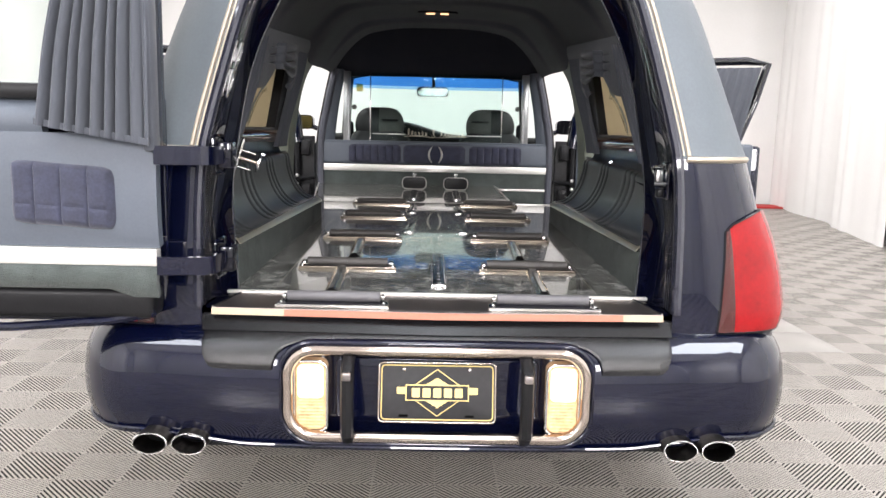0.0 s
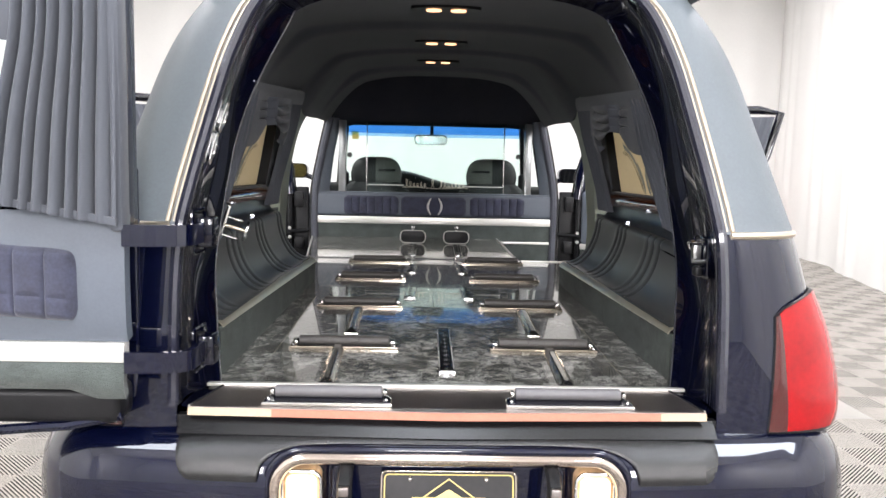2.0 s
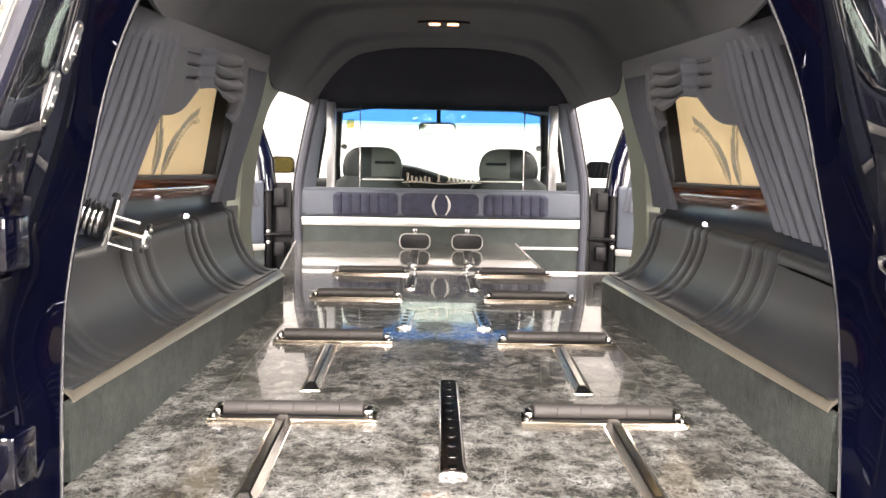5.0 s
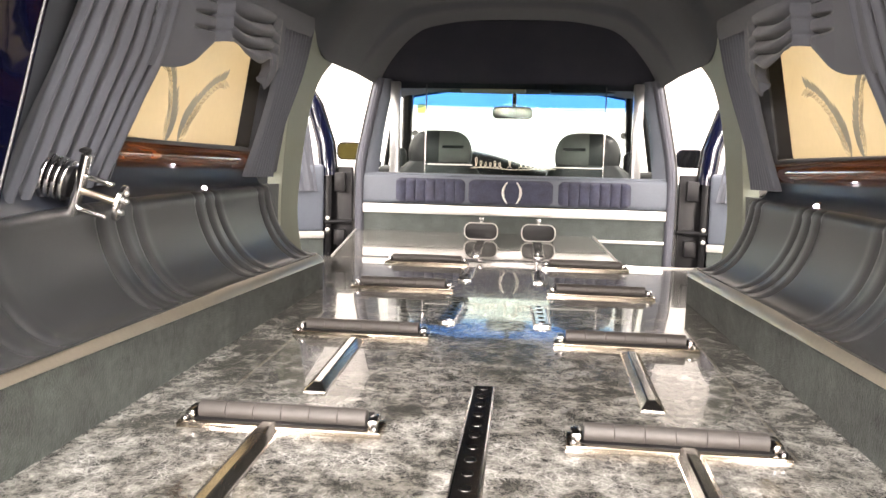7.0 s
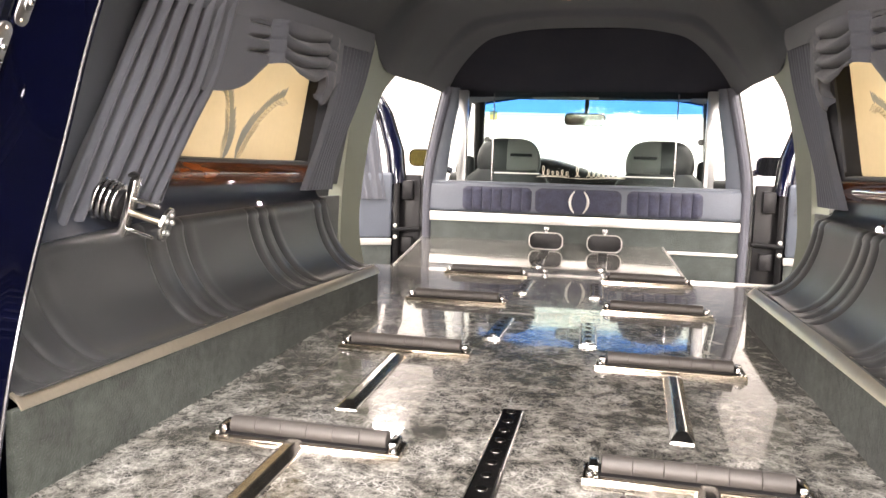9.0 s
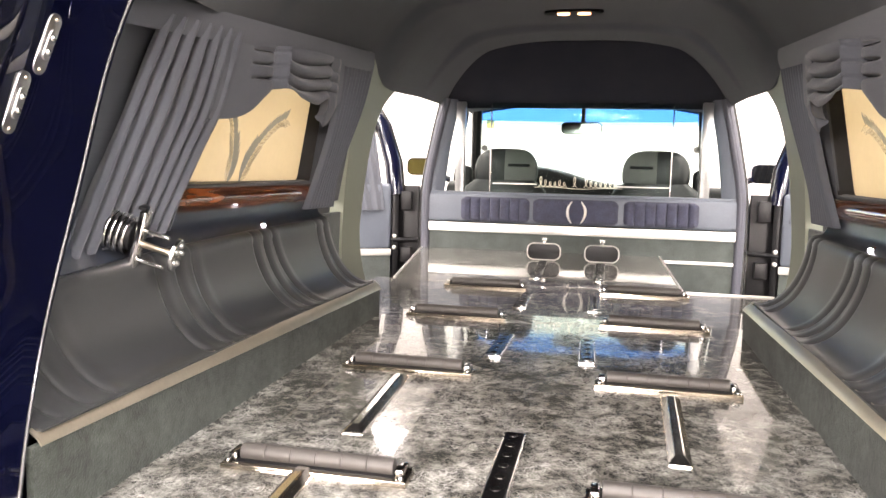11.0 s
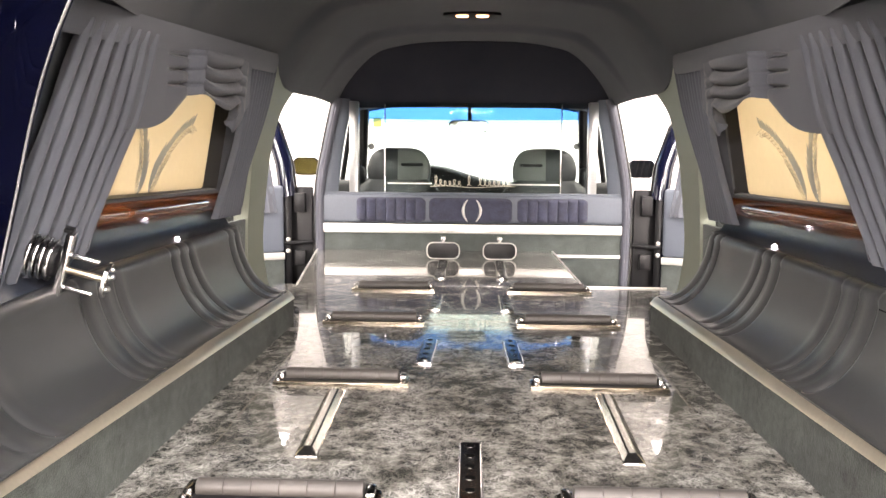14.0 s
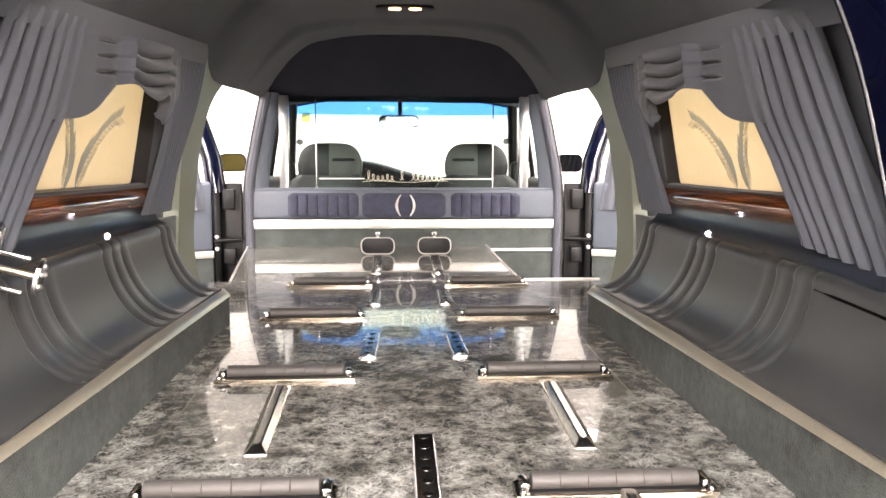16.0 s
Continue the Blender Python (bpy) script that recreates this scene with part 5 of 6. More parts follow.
# ---- doors ----
def side_door(s):
    """Open rear side door, hinged on the door post."""
    d = holder("side_door", "open navy side door with grey-blue leather lining and curtain", "car door", group="open side doors",
               m=Matrix.Translation((s * 0.955, 3.30, 0)) @ Matrix.Rotation(-s * radians(26), 4, "Z") @ Matrix.Diagonal((s, 1, 1, 1)))
    L = 1.2
    part("skin", box(0, L, 0.02, 0.07, 0.42, 1.13, 0.02, 3), NAVY, d)
    part("lining", box(0.03, L - 0.04, -0.03, 0.02, 0.79, 1.14, 0.02, 3), BLUELEATHER, d, "grey-blue leather lining")
    part("trim_strip", box(0.03, L - 0.04, -0.036, -0.02, 0.755, 0.792, 0.004), ALU, d, "pale satin strip")
    part("carpet", box(0.03, L - 0.04, -0.026, 0.02, 0.46, 0.757, 0.01), CARPET, d, "green-grey carpet kick panel")
    pts = [(0.0, 0.04, 1.1), (0.03, 0.06, 1.3), (0.16, 0.1, 1.6), (0.3, 0.12, 1.66), (L - 0.12, 0.12, 1.665), (L, 0.11, 1.64), (L - 0.06, 0.08, 1.4), (L - 0.16, 0.04, 1.1)]
    part("window_frame", tube(pts, 0.026, 8), NAVY, d, "navy window frame")
    part("frame_seal", tube([(x, y - 0.02, z) for x, y, z in pts], 0.013, 8), RUBBER, d, "black rubber seal")
    def cloth(u, v):
        z = 1.62 - 0.62 * v
        x = 0.14 - 0.07 * v + (L - 0.17 - 0.05 * v) * u
        return (x, 0.07 - 0.125 * v ** 0.8 + 0.010 * math.sin(u * 18 * math.tau), z)
    part("curtain", sheet(150, 12, cloth, 0.003), CURTAIN, d, "blue-grey pleated curtain")
    part("hinge_frame", tube([(0.0, 0.03, 1.08), (0.015, 0.045, 1.25), (0.07, 0.075, 1.45), (0.17, 0.10, 1.63)], [0.045, 0.045, 0.038, 0.028], 10), NAVY, d, "navy window frame upright")
    part("hinge_seal", tube([(-0.045, 0.03, 1.06), (-0.03, 0.045, 1.25), (0.03, 0.075, 1.45), (0.14, 0.10, 1.63)], 0.013, 8), RUBBER, d, "black rubber seal")
    part("edge_cap", box(-0.012, 0.02, -0.01, 0.06, 0.5, 1.12, 0.006), BLACK, d)
    for z in (0.80, 0.86):
        bm = bmesh.new()
        bmesh.ops.create_uvsphere(bm, u_segments=10, v_segments=6, radius=0.012, matrix=Matrix.Translation((0.012, -0.03, z)))
        part("button", bm, ALU, d)
    return d


for s in (-1, 1):
    side_door(s)
    st = holder("check_strap", "dark metal door check strap with hinge", "hinge", group="door hinges")
    part("arm", tube([(s * 0.83, 3.30, 0.845), (s * 0.97, 3.27, 0.84)], 0.011, 8), BLACK, st)
    part("shut_face", box(s * 0.845, s * 0.985, 3.365, 3.40, 0.45, 1.13, 0.006), BLACK, st)
    part("hinge_leaf", box(s * 0.87, s * 0.93, 3.30, 3.336, 0.72, 0.80, 0.006), BLACK, st)
    part("hinge_leaf", box(s * 0.87, s * 0.93, 3.30, 3.336, 1.0, 1.1, 0.006), BLACK, st)

# rear door, folded right back beside the body, lining to the rear
DY = -0.08
rd = holder("rear_door", "open navy rear door with leather lining, velvet pad and curtain", "car door")
X0, X1 = -1.93, -0.705


def door_lining(u, v):
    x = X0 + (X1 - 0.005 - X0) * u
    z = 0.857 + 0.285 * v
    return (x, DY - 0.012 * max(0.0, math.sin(math.pi * v)) ** 0.5, z)


part("lining", sheet(20, 14, door_lining, -0.03), BLUELEATHER, rd, "grey-blue leather lining")


def door_shoulder(u, v):
    x = X0 + (-0.99 - X0) * u
    return (x, DY + 0.005 + 0.03 * v - 0.02 * math.sin(math.pi * v), 1.135 + 0.09 * v)


part("window_shoulder", sheet(20, 8, door_shoulder, -0.03), BLUELEATHER, rd)
part("window_seal", box(X0, -0.80, DY + 0.01, DY + 0.05, 1.222, 1.262, 0.008), BLACK, rd, "black window seal")
part("trim_strip", box(X0, -0.714, DY - 0.014, DY + 0.02, 0.812, 0.856, 0.004), ALU, rd, "pale satin metal strip")


def door_carpet(u, v):
    x = X0 + (-0.712 - X0) * u
    low = 0.752 - 0.02 * max(0, min(1, (x + 0.83) / 0.05))
    return (x, DY - 0.012 - 0.014 * math.sin(math.pi * v), 0.812 - (0.812 - low) * v)


part("carpet_kick", sheet(40, 8, door_carpet, 0.02), CARPET, rd, "dark green-grey carpet")
part("bottom_edge", box(X0, -0.735, DY + 0.0, DY + 0.10, 0.668, 0.752, 0.02, 3), BLACK, rd, "black painted lower door edge")
part("bottom_lip", tube([(X0, DY + 0.01, 0.638), (-1.1, DY + 0.01, 0.643), (-0.85, DY + 0.01, 0.664), (-0.735, DY + 0.02, 0.685)], 0.012, 8), NAVY, rd)
part("outer_skin", box(X0, -0.72, DY + 0.09, DY + 0.115, 0.64, 1.24, 0.01), NAVY, rd, "navy outer skin")


def door_pad(u, v):
    a, b = u * 2 - 1, v * 2 - 1
    k = 1 - 0.10 * (abs(a) * abs(b)) ** 4
    waist = 1 - 0.05 * math.cos(b * math.pi / 2) * (1 if a < 0 else 0.2) * abs(a) ** 3
    x = -0.941 + 0.131 * a * k * waist
    z = 0.988 + 0.082 * b * k * (1 - 0.05 * math.cos(a * math.pi / 2)) - 0.008 * a
    e = min(1, (1 - abs(a)) * 7, (1 - abs(b)) * 5)
    seam = min(1.0, abs(math.sin(u * 4 * math.pi)) ** 0.4, 0.35 + 0.65 * min(1.0, abs(v - 0.34) / 0.07) ** 0.6)
    return (x, DY - 0.010 - 0.024 * max(0.0, e) ** 0.5 * (0.62 + 0.38 * seam), z)


part("velvet_pad", sheet(72, 36, door_pad, -0.004), VELVET, rd, "tufted violet-grey velvet pad")


def door_cloth(u, v):
    z = 1.86 - 0.70 * v
    xl = lerp(v, (0, -0.93), (0.45, -0.925), (0.75, -0.962), (1, -0.985))
    x = xl + (-0.712 - xl) * u
    fold = (2 * abs(math.sin(u * 8.5 * math.pi + 0.3 * math.sin(3 * v) * u + 0.3 * math.sin(u * 19))) ** 0.42 - 1) * -(1 - 0.75 * max(0, u - 0.72) / 0.28)
    return (x, DY - 0.040 + 0.024 * fold + 0.03 * (1 - v), z - 0.045 * u * v)


cl = part("door_curtain", sheet(220, 30, door_cloth, 0.002), CURTAIN, rd, "grey pleated curtain")
part("hem", sheet(60, 3, lambda u, v: (door_cloth(u, 1)[0], DY - 0.05, door_cloth(u, 1)[2] + 0.016 * (1 - v)), 0.01), CURTAIN, cl)


def door_swag(u, v):
    x = -1.45 + 0.53 * u
    zb = 1.49 + 0.12 * (1 - u) ** 1.2
    return (x, DY - 0.03 + 0.008 * math.sin(v * 9 + u * 3), 1.9 + (zb - 1.9) * v)


part("door_swag", sheet(30, 20, door_swag, 0.002), CURTAIN, rd, "grey draped swag")
part("window_post", box(-0.765, -0.712, DY + 0.0, DY + 0.09, 1.10, 1.9, 0.015), NAVY, rd)
part("inner_cap", box(-0.735, -0.705, DY - 0.03, DY + 0.02, 1.10, 1.9, 0.01), CURTAIN, rd)
part("top_frame", box(X0, -0.712, DY + 0.0, DY + 0.09, 1.86, 1.94, 0.015), NAVY, rd)
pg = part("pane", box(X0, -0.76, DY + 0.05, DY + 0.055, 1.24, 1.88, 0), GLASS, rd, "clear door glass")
pg.visible_shadow = False
for z in (1.092, 0.815):
    hg = part("hinge_pin", tube([(-0.59, 0.045, z - 0.04), (-0.59, 0.045, z + 0.04)], 0.01, 10), BLACK, rd)
    def strap(u, v, z=z):
        x = lerp(u, (0, -0.712), (0.55, -0.60), (1, -0.585))
        y = lerp(u, (0, -0.09), (0.55, -0.075), (0.8, -0.03), (1, 0.05))
        return (x, y, z - 0.023 + 0.046 * v)
    part("strap", sheet(16, 2, strap, 0.014), NAVY, hg, "broad navy hinge strap")
    part("bracket", box(-0.592, -0.552, 0.02, 0.075, z - 0.035, z + 0.035, 0.006), JAMB, hg)
    part("pocket_rim", tube([(-0.596 + 0.03 * (y - 0.02), y, zz) for y, zz in rounded(0.012, 0.098, z - 0.05, z + 0.05, 0.008, 3)], 0.0045, 6, True), JAMB, hg, "raised glossy rim round the hinge pocket")

# plates on the jamb
for h, share in ((0.68, 0.58), (0.595, 0.51)):
    t = h * 0.8 * 0.5
    p, q = jamb_outer(t), jamb_inner(t)
    c = p.lerp(q, share)
    axis = (jamb_outer(t + 0.01).lerp(jamb_inner(t + 0.01), share) - c).normalized()
    across = (q - p).normalized()
    nrm = axis.cross(across).normalized()
    if nrm.x < 0:
        nrm = -nrm
    m = Matrix((( across.x, axis.x, nrm.x, c.x - 0.020), (across.y, axis.y, nrm.y, c.y), (across.z, axis.z, nrm.z, c.z), (0, 0, 0, 1)))
    pl = holder("contact_plate", "oval steel contact plate on the door jamb", "plate", group="contact plates", m=m)
    part("plate", slab(rounded(-0.0125, 0.0125, -0.044, 0.044, 0.012), 0.004, None, 0.0015), STEEL, pl)
    part("boss", slab(rounded(-0.007, 0.007, -0.022, 0.022, 0.0065), 0.003, Matrix.Translation((0, 0, 0.0052)), 0.001), STEEL, pl)
    for dy in (-0.01, 0.01):
        bm = bmesh.new()
        bmesh.ops.create_uvsphere(bm, u_segments=12, v_segments=8, radius=0.005, matrix=Matrix.Translation((0, dy, 0.007)))
        part("contact", bm, CHROME, pl)
    for dy in (-0.036, 0.036):
        bm = bmesh.new()
        bmesh.ops.create_uvsphere(bm, u_segments=8, v_segments=6, radius=0.003, matrix=Matrix.Translation((0, dy, 0.004)))
        part("screw", bm, BRASS, pl)

lt = holder("latch_striker", "chrome door latch striker on the jamb", "latch")
part("plate", box(0.628, 0.642, 0.11, 0.18, 0.99, 1.095, 0.006), JAMB, lt)
part("hook", tube([(0.622, 0.12, 1.085), (0.606, 0.12, 1.085), (0.600, 0.135, 1.083), (0.600, 0.16, 1.078), (0.606, 0.168, 1.066), (0.618, 0.168, 1.055)], 0.0045, 8), CHROME, lt)
part("pawl", box(0.604, 0.626, 0.135, 0.155, 1.03, 1.075, 0.005), STEEL, lt)
part("bolt", tube([(0.628, 0.12, 1.035), (0.596, 0.12, 1.035)], 0.005, 10), STEEL, lt)
part("buffer", box(0.610, 0.628, 0.13, 0.16, 0.995, 1.02, 0.005), BLACK, lt)


# ---- deck fittings ----
def bier_roller(x, y, first=[]):
    m = on_deck(x, y)
    if first:
        return copy_thing(first[0], m)
    r = holder("bier_roller", "chrome-cased casket roller with dark rubber sleeve on the deck", "roller", group="casket rollers", m=m)
    half = 0.163
    base = [(-half, -0.034), (half, -0.034), (half, 0.022), (half - 0.014, 0.034), (-half + 0.014, 0.034), (-half, 0.022)]
    part("tray", slab(base, 0.010, None, 0.003), TRAY, r, "bright nickel tray")
    part("tray_floor", slab([(x_ * 0.86, y_ * 0.72) for x_, y_ in base], 0.003, Matrix.Translation((0, 0, 0.0085))), BLACK, r)
    for s in (-1, 1):
        part("end_block", box(s * 0.139, s * 0.155, -0.02, 0.02, 0.010, 0.024, 0.004), CHANNEL, r)
        bm = bmesh.new()
        bmesh.ops.create_uvsphere(bm, u_segments=8, v_segments=6, radius=0.006, matrix=Matrix.Translation((s * 0.152, -0.026, 0.012)))
        part("screw", bm, CHANNEL, r)
    w = 0.272 / 6
    for k in range(6):
        cx = -0.136 + w * (k + 0.5)
        part("sleeve", tube([(cx - w / 2, 0, 0.020), (cx - w / 2 + 0.001, 0, 0.020), (cx + w / 2 - 0.001, 0, 0.020), (cx + w / 2, 0, 0.020)], [0.0140, 0.0152, 0.0152, 0.0140], 20), ROLLER, r)
    first.append(r)
    return r


for x, y in ((0.304, 0.557), (0.308, 1.168), (0.311, 1.789), (0.305, 2.337)):
    for s in (-1, 1):
        bier_roller(s * x, y)


def guide_bar(x, y, turn=0, first=[]):
    m = on_deck(x, y, turn)
    if first:
        return copy_thing(first[0], m)
    g = holder("guide_bar", "slim chrome guide bar lying along the deck", "bar", group="chrome guide bars", m=m)
    h, w, z = 0.19, 0.0215, 0.015
    bm = bmesh.new()
    lo = [bm.verts.new(c) for c in ((-w, -h, 0), (w, -h, 0), (w, h, 0), (-w, h, 0))]
    md = [bm.verts.new((v.co.x, v.co.y, 0.003)) for v in lo]
    hi = [bm.verts.new(c) for c in ((-0.008, -h + 0.022, z), (0.008, -h + 0.022, z), (0.008, h - 0.022, z), (-0.008, h - 0.022, z))]
    for a, b in ((lo, md), (md, hi)):
        for k in range(4):
            bm.faces.new((a[k], a[(k + 1) % 4], b[(k + 1) % 4], b[k]))
    bm.faces.new(hi)
    bm.faces.new(lo[::-1])
    bmesh.ops.bevel(bm, geom=[e for e in bm.edges if max(v.co.z for v in e.verts) > 0.002], offset=0.0022, segments=2, profile=0.5, affect="EDGES")
    part("bar", bm, BAR, g).data.shade_flat()
    first.append(g)
    return g


for x, y in ((0.317, 0.365), (0.306, 0.911)):
    guide_bar(-x, y, 1.5)
    guide_bar(x, y, -1.5)


def pin_strip(name, length, holes, m):
    """A chrome strip with a row of pin holes."""
    g = holder(name, "chrome strip with a row of round pin holes", "strip", group="pin strips", m=m)
    part("rail", slab(rounded(-0.023, 0.023, -length / 2, length / 2, 0.002, 2), 0.009, None, 0.006), CHROME, g)
    part("channel", slab(rounded(-0.0165, 0.0165, -length / 2 + 0.006, length / 2 - 0.006, 0.002, 2), 0.0012, Matrix.Translation((0, 0, 0.009))), CHANNEL, g)
    for k in range(holes):
        y = -length / 2 + length * (k + 0.5) / holes
        o = [(0.0085 * math.cos(a), y + 0.0085 * math.sin(a)) for a in np.linspace(0, math.tau, 12, endpoint=False)]
        hl = part("hole", slab(o, 0.0006, Matrix.Translation((0, 0, 0.0106))), HOLE, g)
        part("hole_rim", tube([(x, y_, 0.0106) for x, y_ in o], 0.0006, 6, True), CHANNEL, hl)
    return g


pin_strip("pin_strip", 0.51, 11, on_deck(0.003, 0.539))
for s in (-1, 1):
    pin_strip("pin_strip", 0.245, 5, on_deck(s * 0.119, 1.444, s * 2))
    pin_strip("pin_strip", 0.25, 5, on_deck(s * 0.126, 2.093, s))
    tilt_m = Matrix.Translation((s * 0.1334, 2.77, ramp_z(2.77) + 0.001)) @ Matrix.Rotation(math.atan(0.0528), 4, "X")
    pin_strip("pin_strip", 0.41, 6, tilt_m)
    st = holder("casket_stop", "upright casket stop with dark pad and bright rim", "casket stop", group="casket stops")
    cx = s * 0.137
    o = rounded(cx - 0.079, cx + 0.079, 0.797, 0.876, 0.031)
    part("pad", slab(o, 0.014, Matrix.Translation((0, 3.055, 0)) @ UPRIGHT, 0.002), BLACK, st, "dark rubber pad")
    part("rim", tube([(x, 3.040, z) for x, z in o], 0.0030, 8, True), ALU, st, "bright metal rim")
    part("stem", tube([(cx, 3.062, ramp_z(3.06) + 0.006), (cx, 3.062, 0.877)], 0.010, 10), CHROME, st)
    part("knob", tube([(cx, 3.06, 0.876), (cx, 3.06, 0.886), (cx, 3.06, 0.890), (cx, 3.06, 0.901)], [0.008, 0.008, 0.015, 0.015], 12), CHROME, st)

for s in (-1, 1):
    sr = holder("sill_roller", "grey rubber loading roller in chrome tray on the sill", "roller", group="sill rollers", m=Matrix.Translation((s * 0.288, 0.045, 0.690)))
    edge = [(-0.152, -0.036), (0.152, -0.036), (0.152, 0.006), (0.14, 0.034), (-0.14, 0.034), (-0.152, 0.006)]
    part("tray", slab(edge, 0.008, None, 0.003), BAR, sr, "polished tray")
    part("tray_floor", slab([(x_ * 0.965, -0.001 + (y_ + 0.001) * 0.8) for x_, y_ in edge], 0.002, Matrix.Translation((0, 0, 0.0072))), JAMB, sr, "dark glossy tray floor")
    part("front_lip", tube([(-0.15, -0.036, 0.006), (0.15, -0.036, 0.006)], 0.0032, 8), CHROME, sr)
    part("roller", tube([(-0.127, 0.012, 0.022), (-0.125, 0.012, 0.022), (0.125, 0.012, 0.022), (0.127, 0.012, 0.022)], [0.013, 0.0145, 0.0145, 0.013], 20), SILLROLLER, sr)
    for e in (-1, 1):
        part("end_block", box(e * 0.129, e * 0.140, 0.0, 0.024, 0.009, 0.028, 0.004), CHANNEL, sr)
        bm = bmesh.new()
        bmesh.ops.create_uvsphere(bm, u_segments=8, v_segments=6, radius=0.0045, matrix=Matrix.Translation((e * 0.139, -0.016, 0.010)))
        part("screw", bm, CHROME, sr)

# chrome bier-pin handle leaning on the ledge roll against the curtain
ax_ = Vector((0.916, 0.24, -0.30)).normalized()
up_ = (Vector((0.30, -0.10, 0.92)) - ax_ * Vector((0.30, -0.10, 0.92)).dot(ax_)).normalized()
sd_ = up_.cross(ax_)
bp = holder("bier_pin", "chrome bier pin with fluted block, two rods and round knob", "bier pin",
            m=Matrix(((ax_.x, sd_.x, up_.x, -0.693), (ax_.y, sd_.y, up_.y, 0.632), (ax_.z, sd_.z, up_.z, 1.078), (0, 0, 0, 1))))
QUARTER = Matrix.Rotation(radians(90), 4, "Y")


def disc(r, x, thick, bevel):
    return slab([(r * math.cos(a), r * math.sin(a)) for a in np.linspace(0, math.tau, 32, endpoint=False)], thick, Matrix.Translation((x, 0, 0)) @ QUARTER, bevel)


part("back_disc", disc(0.041, -0.062, 0.007, 0.003), CHROME, bp)
part("core", disc(0.028, -0.060, 0.055, 0.002), BLACK, bp)
for k in range(4):
    part("flute", disc(0.040 - 0.001 * k, -0.049 + k * 0.0105, 0.0065, 0.0025), CHROME, bp)
part("face_plate", box(0.0, 0.013, -0.017, 0.017, -0.056, 0.056, 0.003), CHROME, bp)
part("cap", box(-0.006, 0.008, -0.012, 0.012, 0.056, 0.063, 0.002), BLACK, bp)
part("foot", slab(rounded(-0.03, 0.008, -0.02, 0.02, 0.008), 0.012, Matrix.Translation((0, 0, -0.065)), 0.003), CHROME, bp)
for z in (0.017, -0.043):
    part("rod", tube([(0.012, 0, z), (0.058, 0, z), (0.060, 0, z)], [0.0048, 0.0048, 0.003], 12), CHROME, bp)
part("screw_rod", tube([(0.012, 0, -0.010), (0.076, 0, -0.010)], 0.0062, 12), BRASS, bp)
knob = part("knob", slab([(0.032 * math.cos(a), -0.010 + 0.032 * math.sin(a)) for a in np.linspace(0, math.tau, 28, endpoint=False)], 0.007, Matrix(((0, 0, 1, 0.074), (1, 0, 0, 0), (0, 1, 0, 0), (0, 0, 0, 1))), 0.002), CHROME, bp)
for k in range(5):
    a = math.tau * k / 5
    bm = bmesh.new()
    bmesh.ops.create_uvsphere(bm, u_segments=8, v_segments=6, radius=0.0055, matrix=Matrix.Translation((0.081, 0.019 * math.cos(a), -0.010 + 0.019 * math.sin(a))))
    part("knob_stud", bm, STEEL, knob)


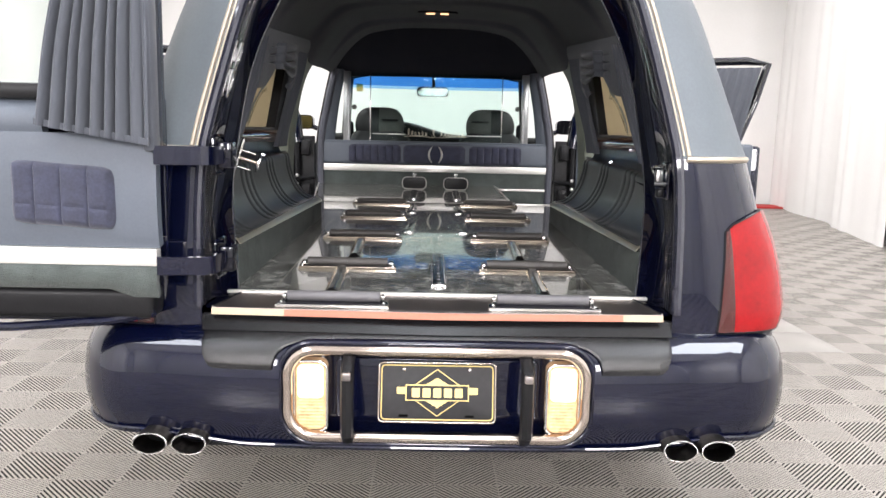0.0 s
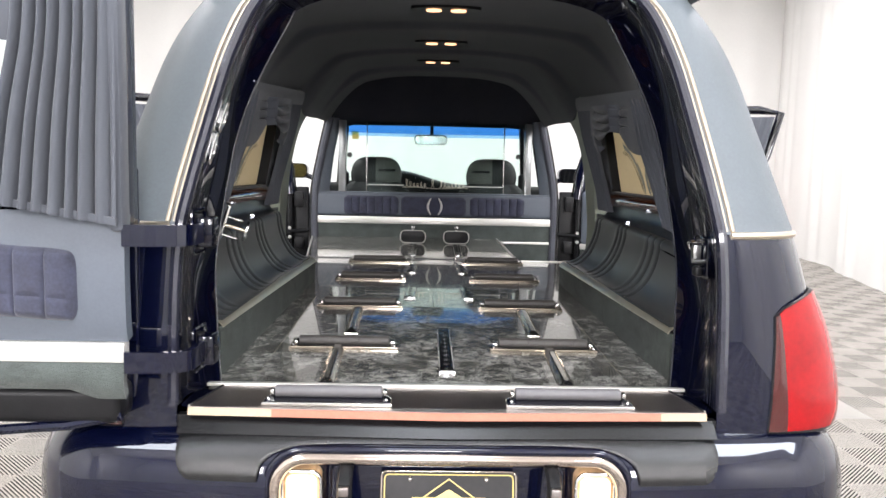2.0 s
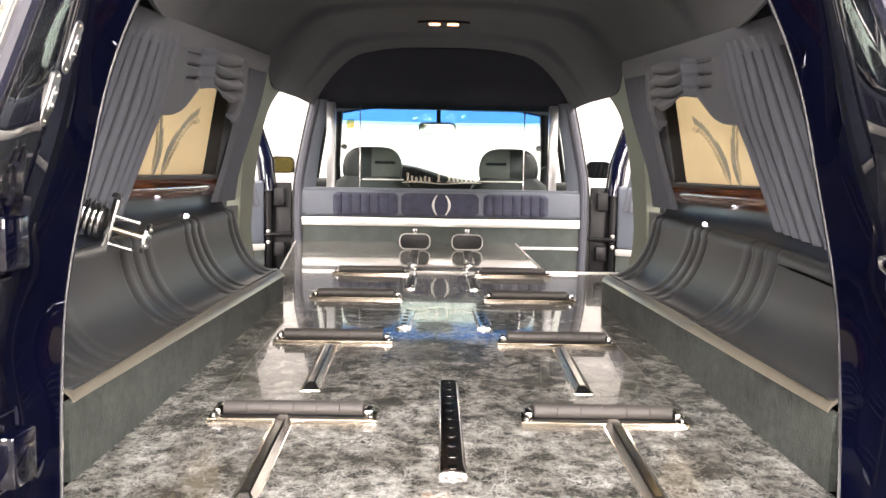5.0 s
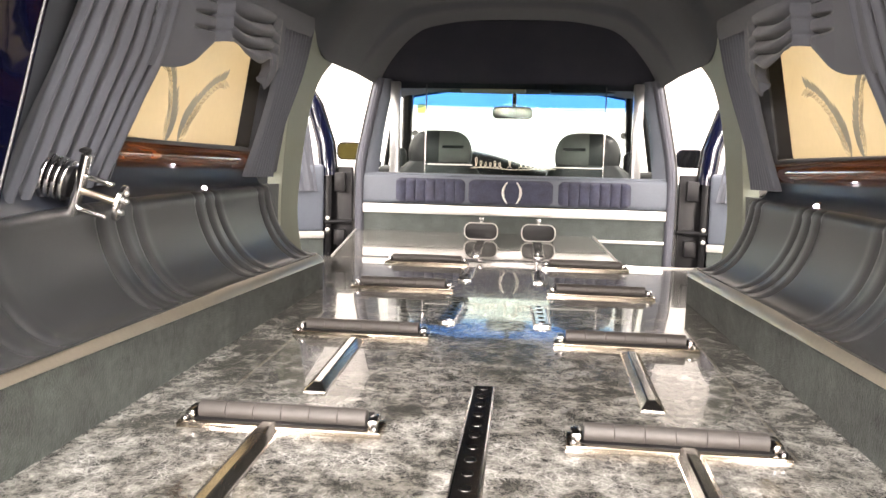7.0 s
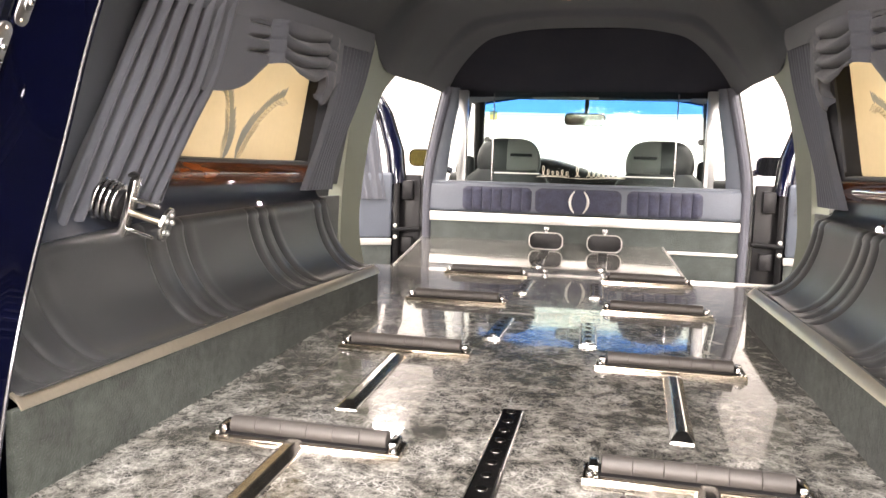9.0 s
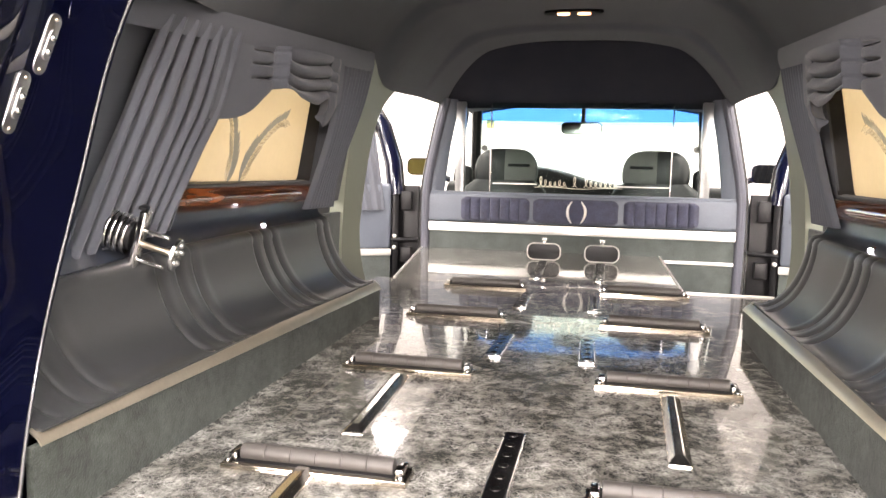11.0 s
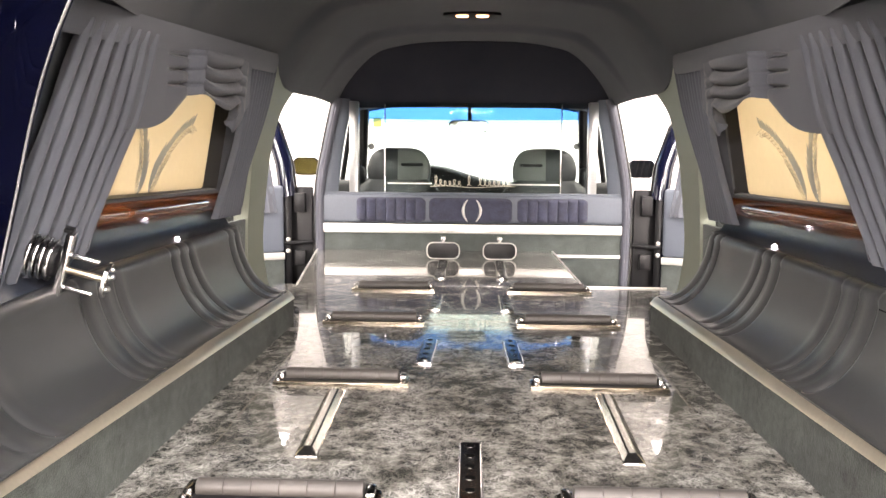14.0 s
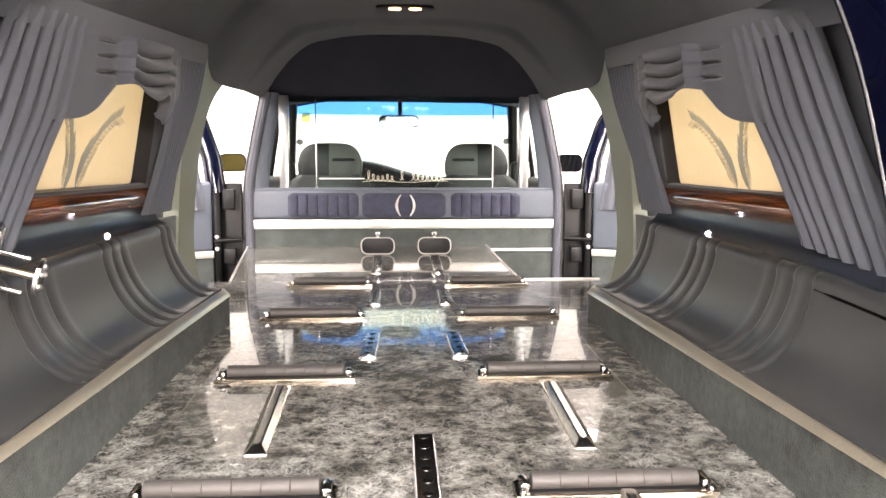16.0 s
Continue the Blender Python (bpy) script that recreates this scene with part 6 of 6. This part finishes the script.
# ---- ribbed floor tiles ----
def tile_mesh():
    """A 0.42 m tile of four quarters; the ribs of each run along a diagonal, turned from quarter to quarter."""
    bm = bmesh.new()
    q, pitch, rib = 0.21, 0.0132, 0.0064
    n = int(q * 2 / (pitch * math.sqrt(2)))
    for i in range(2):
        for j in range(2):
            flip = (i + j) % 2
            for k in range(n):
                c = (k + 0.5) * (2 * q / n)
                w = rib / math.sqrt(2)
                # band between x + y = c - w and x + y = c + w, clipped to the quarter
                poly = []
                for d in (c - w, c + w):
                    d = min(max(d, 0), 2 * q)
                    a = (min(d, q), d - min(d, q))
                    b = (d - min(d, q), min(d, q))
                    poly.append((a, b))
                (a0, b0), (a1, b1) = poly
                pts = [a0, a1, b1, b0]
                if flip:
                    pts = [(q - x, y) for x, y in pts]
                top = [bm.verts.new((x + i * q, y + j * q, 0)) for x, y in pts]
                low = [bm.verts.new((x + i * q, y + j * q, -0.0020)) for x, y in pts]
                bm.faces.new(top)
                for e in range(4):
                    bm.faces.new((top[e], low[e], low[(e + 1) % 4], top[(e + 1) % 4]))
    g = 0.0011
    for e in range(3):
        p = min(max(e * q, g), 2 * q - g)
        for f in ((p - g, p + g, 0, 2 * q), (0, 2 * q, p - g, p + g)):
            vs = [bm.verts.new(c) for c in ((f[0], f[2], -0.0004), (f[1], f[2], -0.0004), (f[1], f[3], -0.0004), (f[0], f[3], -0.0004))]
            bm.faces.new(vs)
    bmesh.ops.recalc_face_normals(bm, faces=bm.faces[:])
    me = bpy.data.meshes.new("floor_tile")
    bm.to_mesh(me)
    bm.free()
    me.materials.append(TILE)
    return me


TM = tile_mesh()
tiles_floor = holder("floor_tiles", "light grey ribbed plastic studio floor tiles in a checker of diagonals", "floor", kind="structure")
far = bpy.data.meshes.new("far_tiles")
T = 0.42
near_cells, far_cells = [], []
for i in range(-14, 17):
    for j in range(-17, 30):
        x, y = i * T + 0.215, j * T - 0.02
        if x > (6.3 if y > 6.4 else 5.1) or x < -6.0:
            continue
        near = abs(x) < 2.6 and -1.4 < y < 6.0 and not (abs(x) < 0.7 and y > 1.0)
        (near_cells if near else far_cells).append((x, y))
for x, y in near_cells[:300]:
    ob = new("tile", TM)
    ob.parent = tiles_floor
    ob.location = (x, y, 0)
base_v = np.array([v.co for v in TM.vertices])
base_f = [tuple(p.vertices) for p in TM.polygons]
vs, fs = [], []
for k, (x, y) in enumerate(near_cells[300:] + far_cells):
    vs.append(base_v + (x, y, 0))
    fs.extend([tuple(i + k * len(base_v) for i in f) for f in base_f])
far.from_pydata(np.concatenate(vs).tolist(), [], fs)
far.materials.append(TILE)
rest = new("tiles_beyond", far)
rest.parent = tiles_floor
tagged(rest, kind="stuff")

for i, j in ((3, 5), (4, 5), (3, 6), (4, 6)):
    x, y = i * T + 0.215 + 0.004, j * T - 0.02 + 0.004
    plain = part("plain_tile", box(x, x + T - 0.008, y, y + T - 0.008, -0.01, 0.003, 0.002), PLAINTILE, tiles_floor, "plain smooth light grey tile")
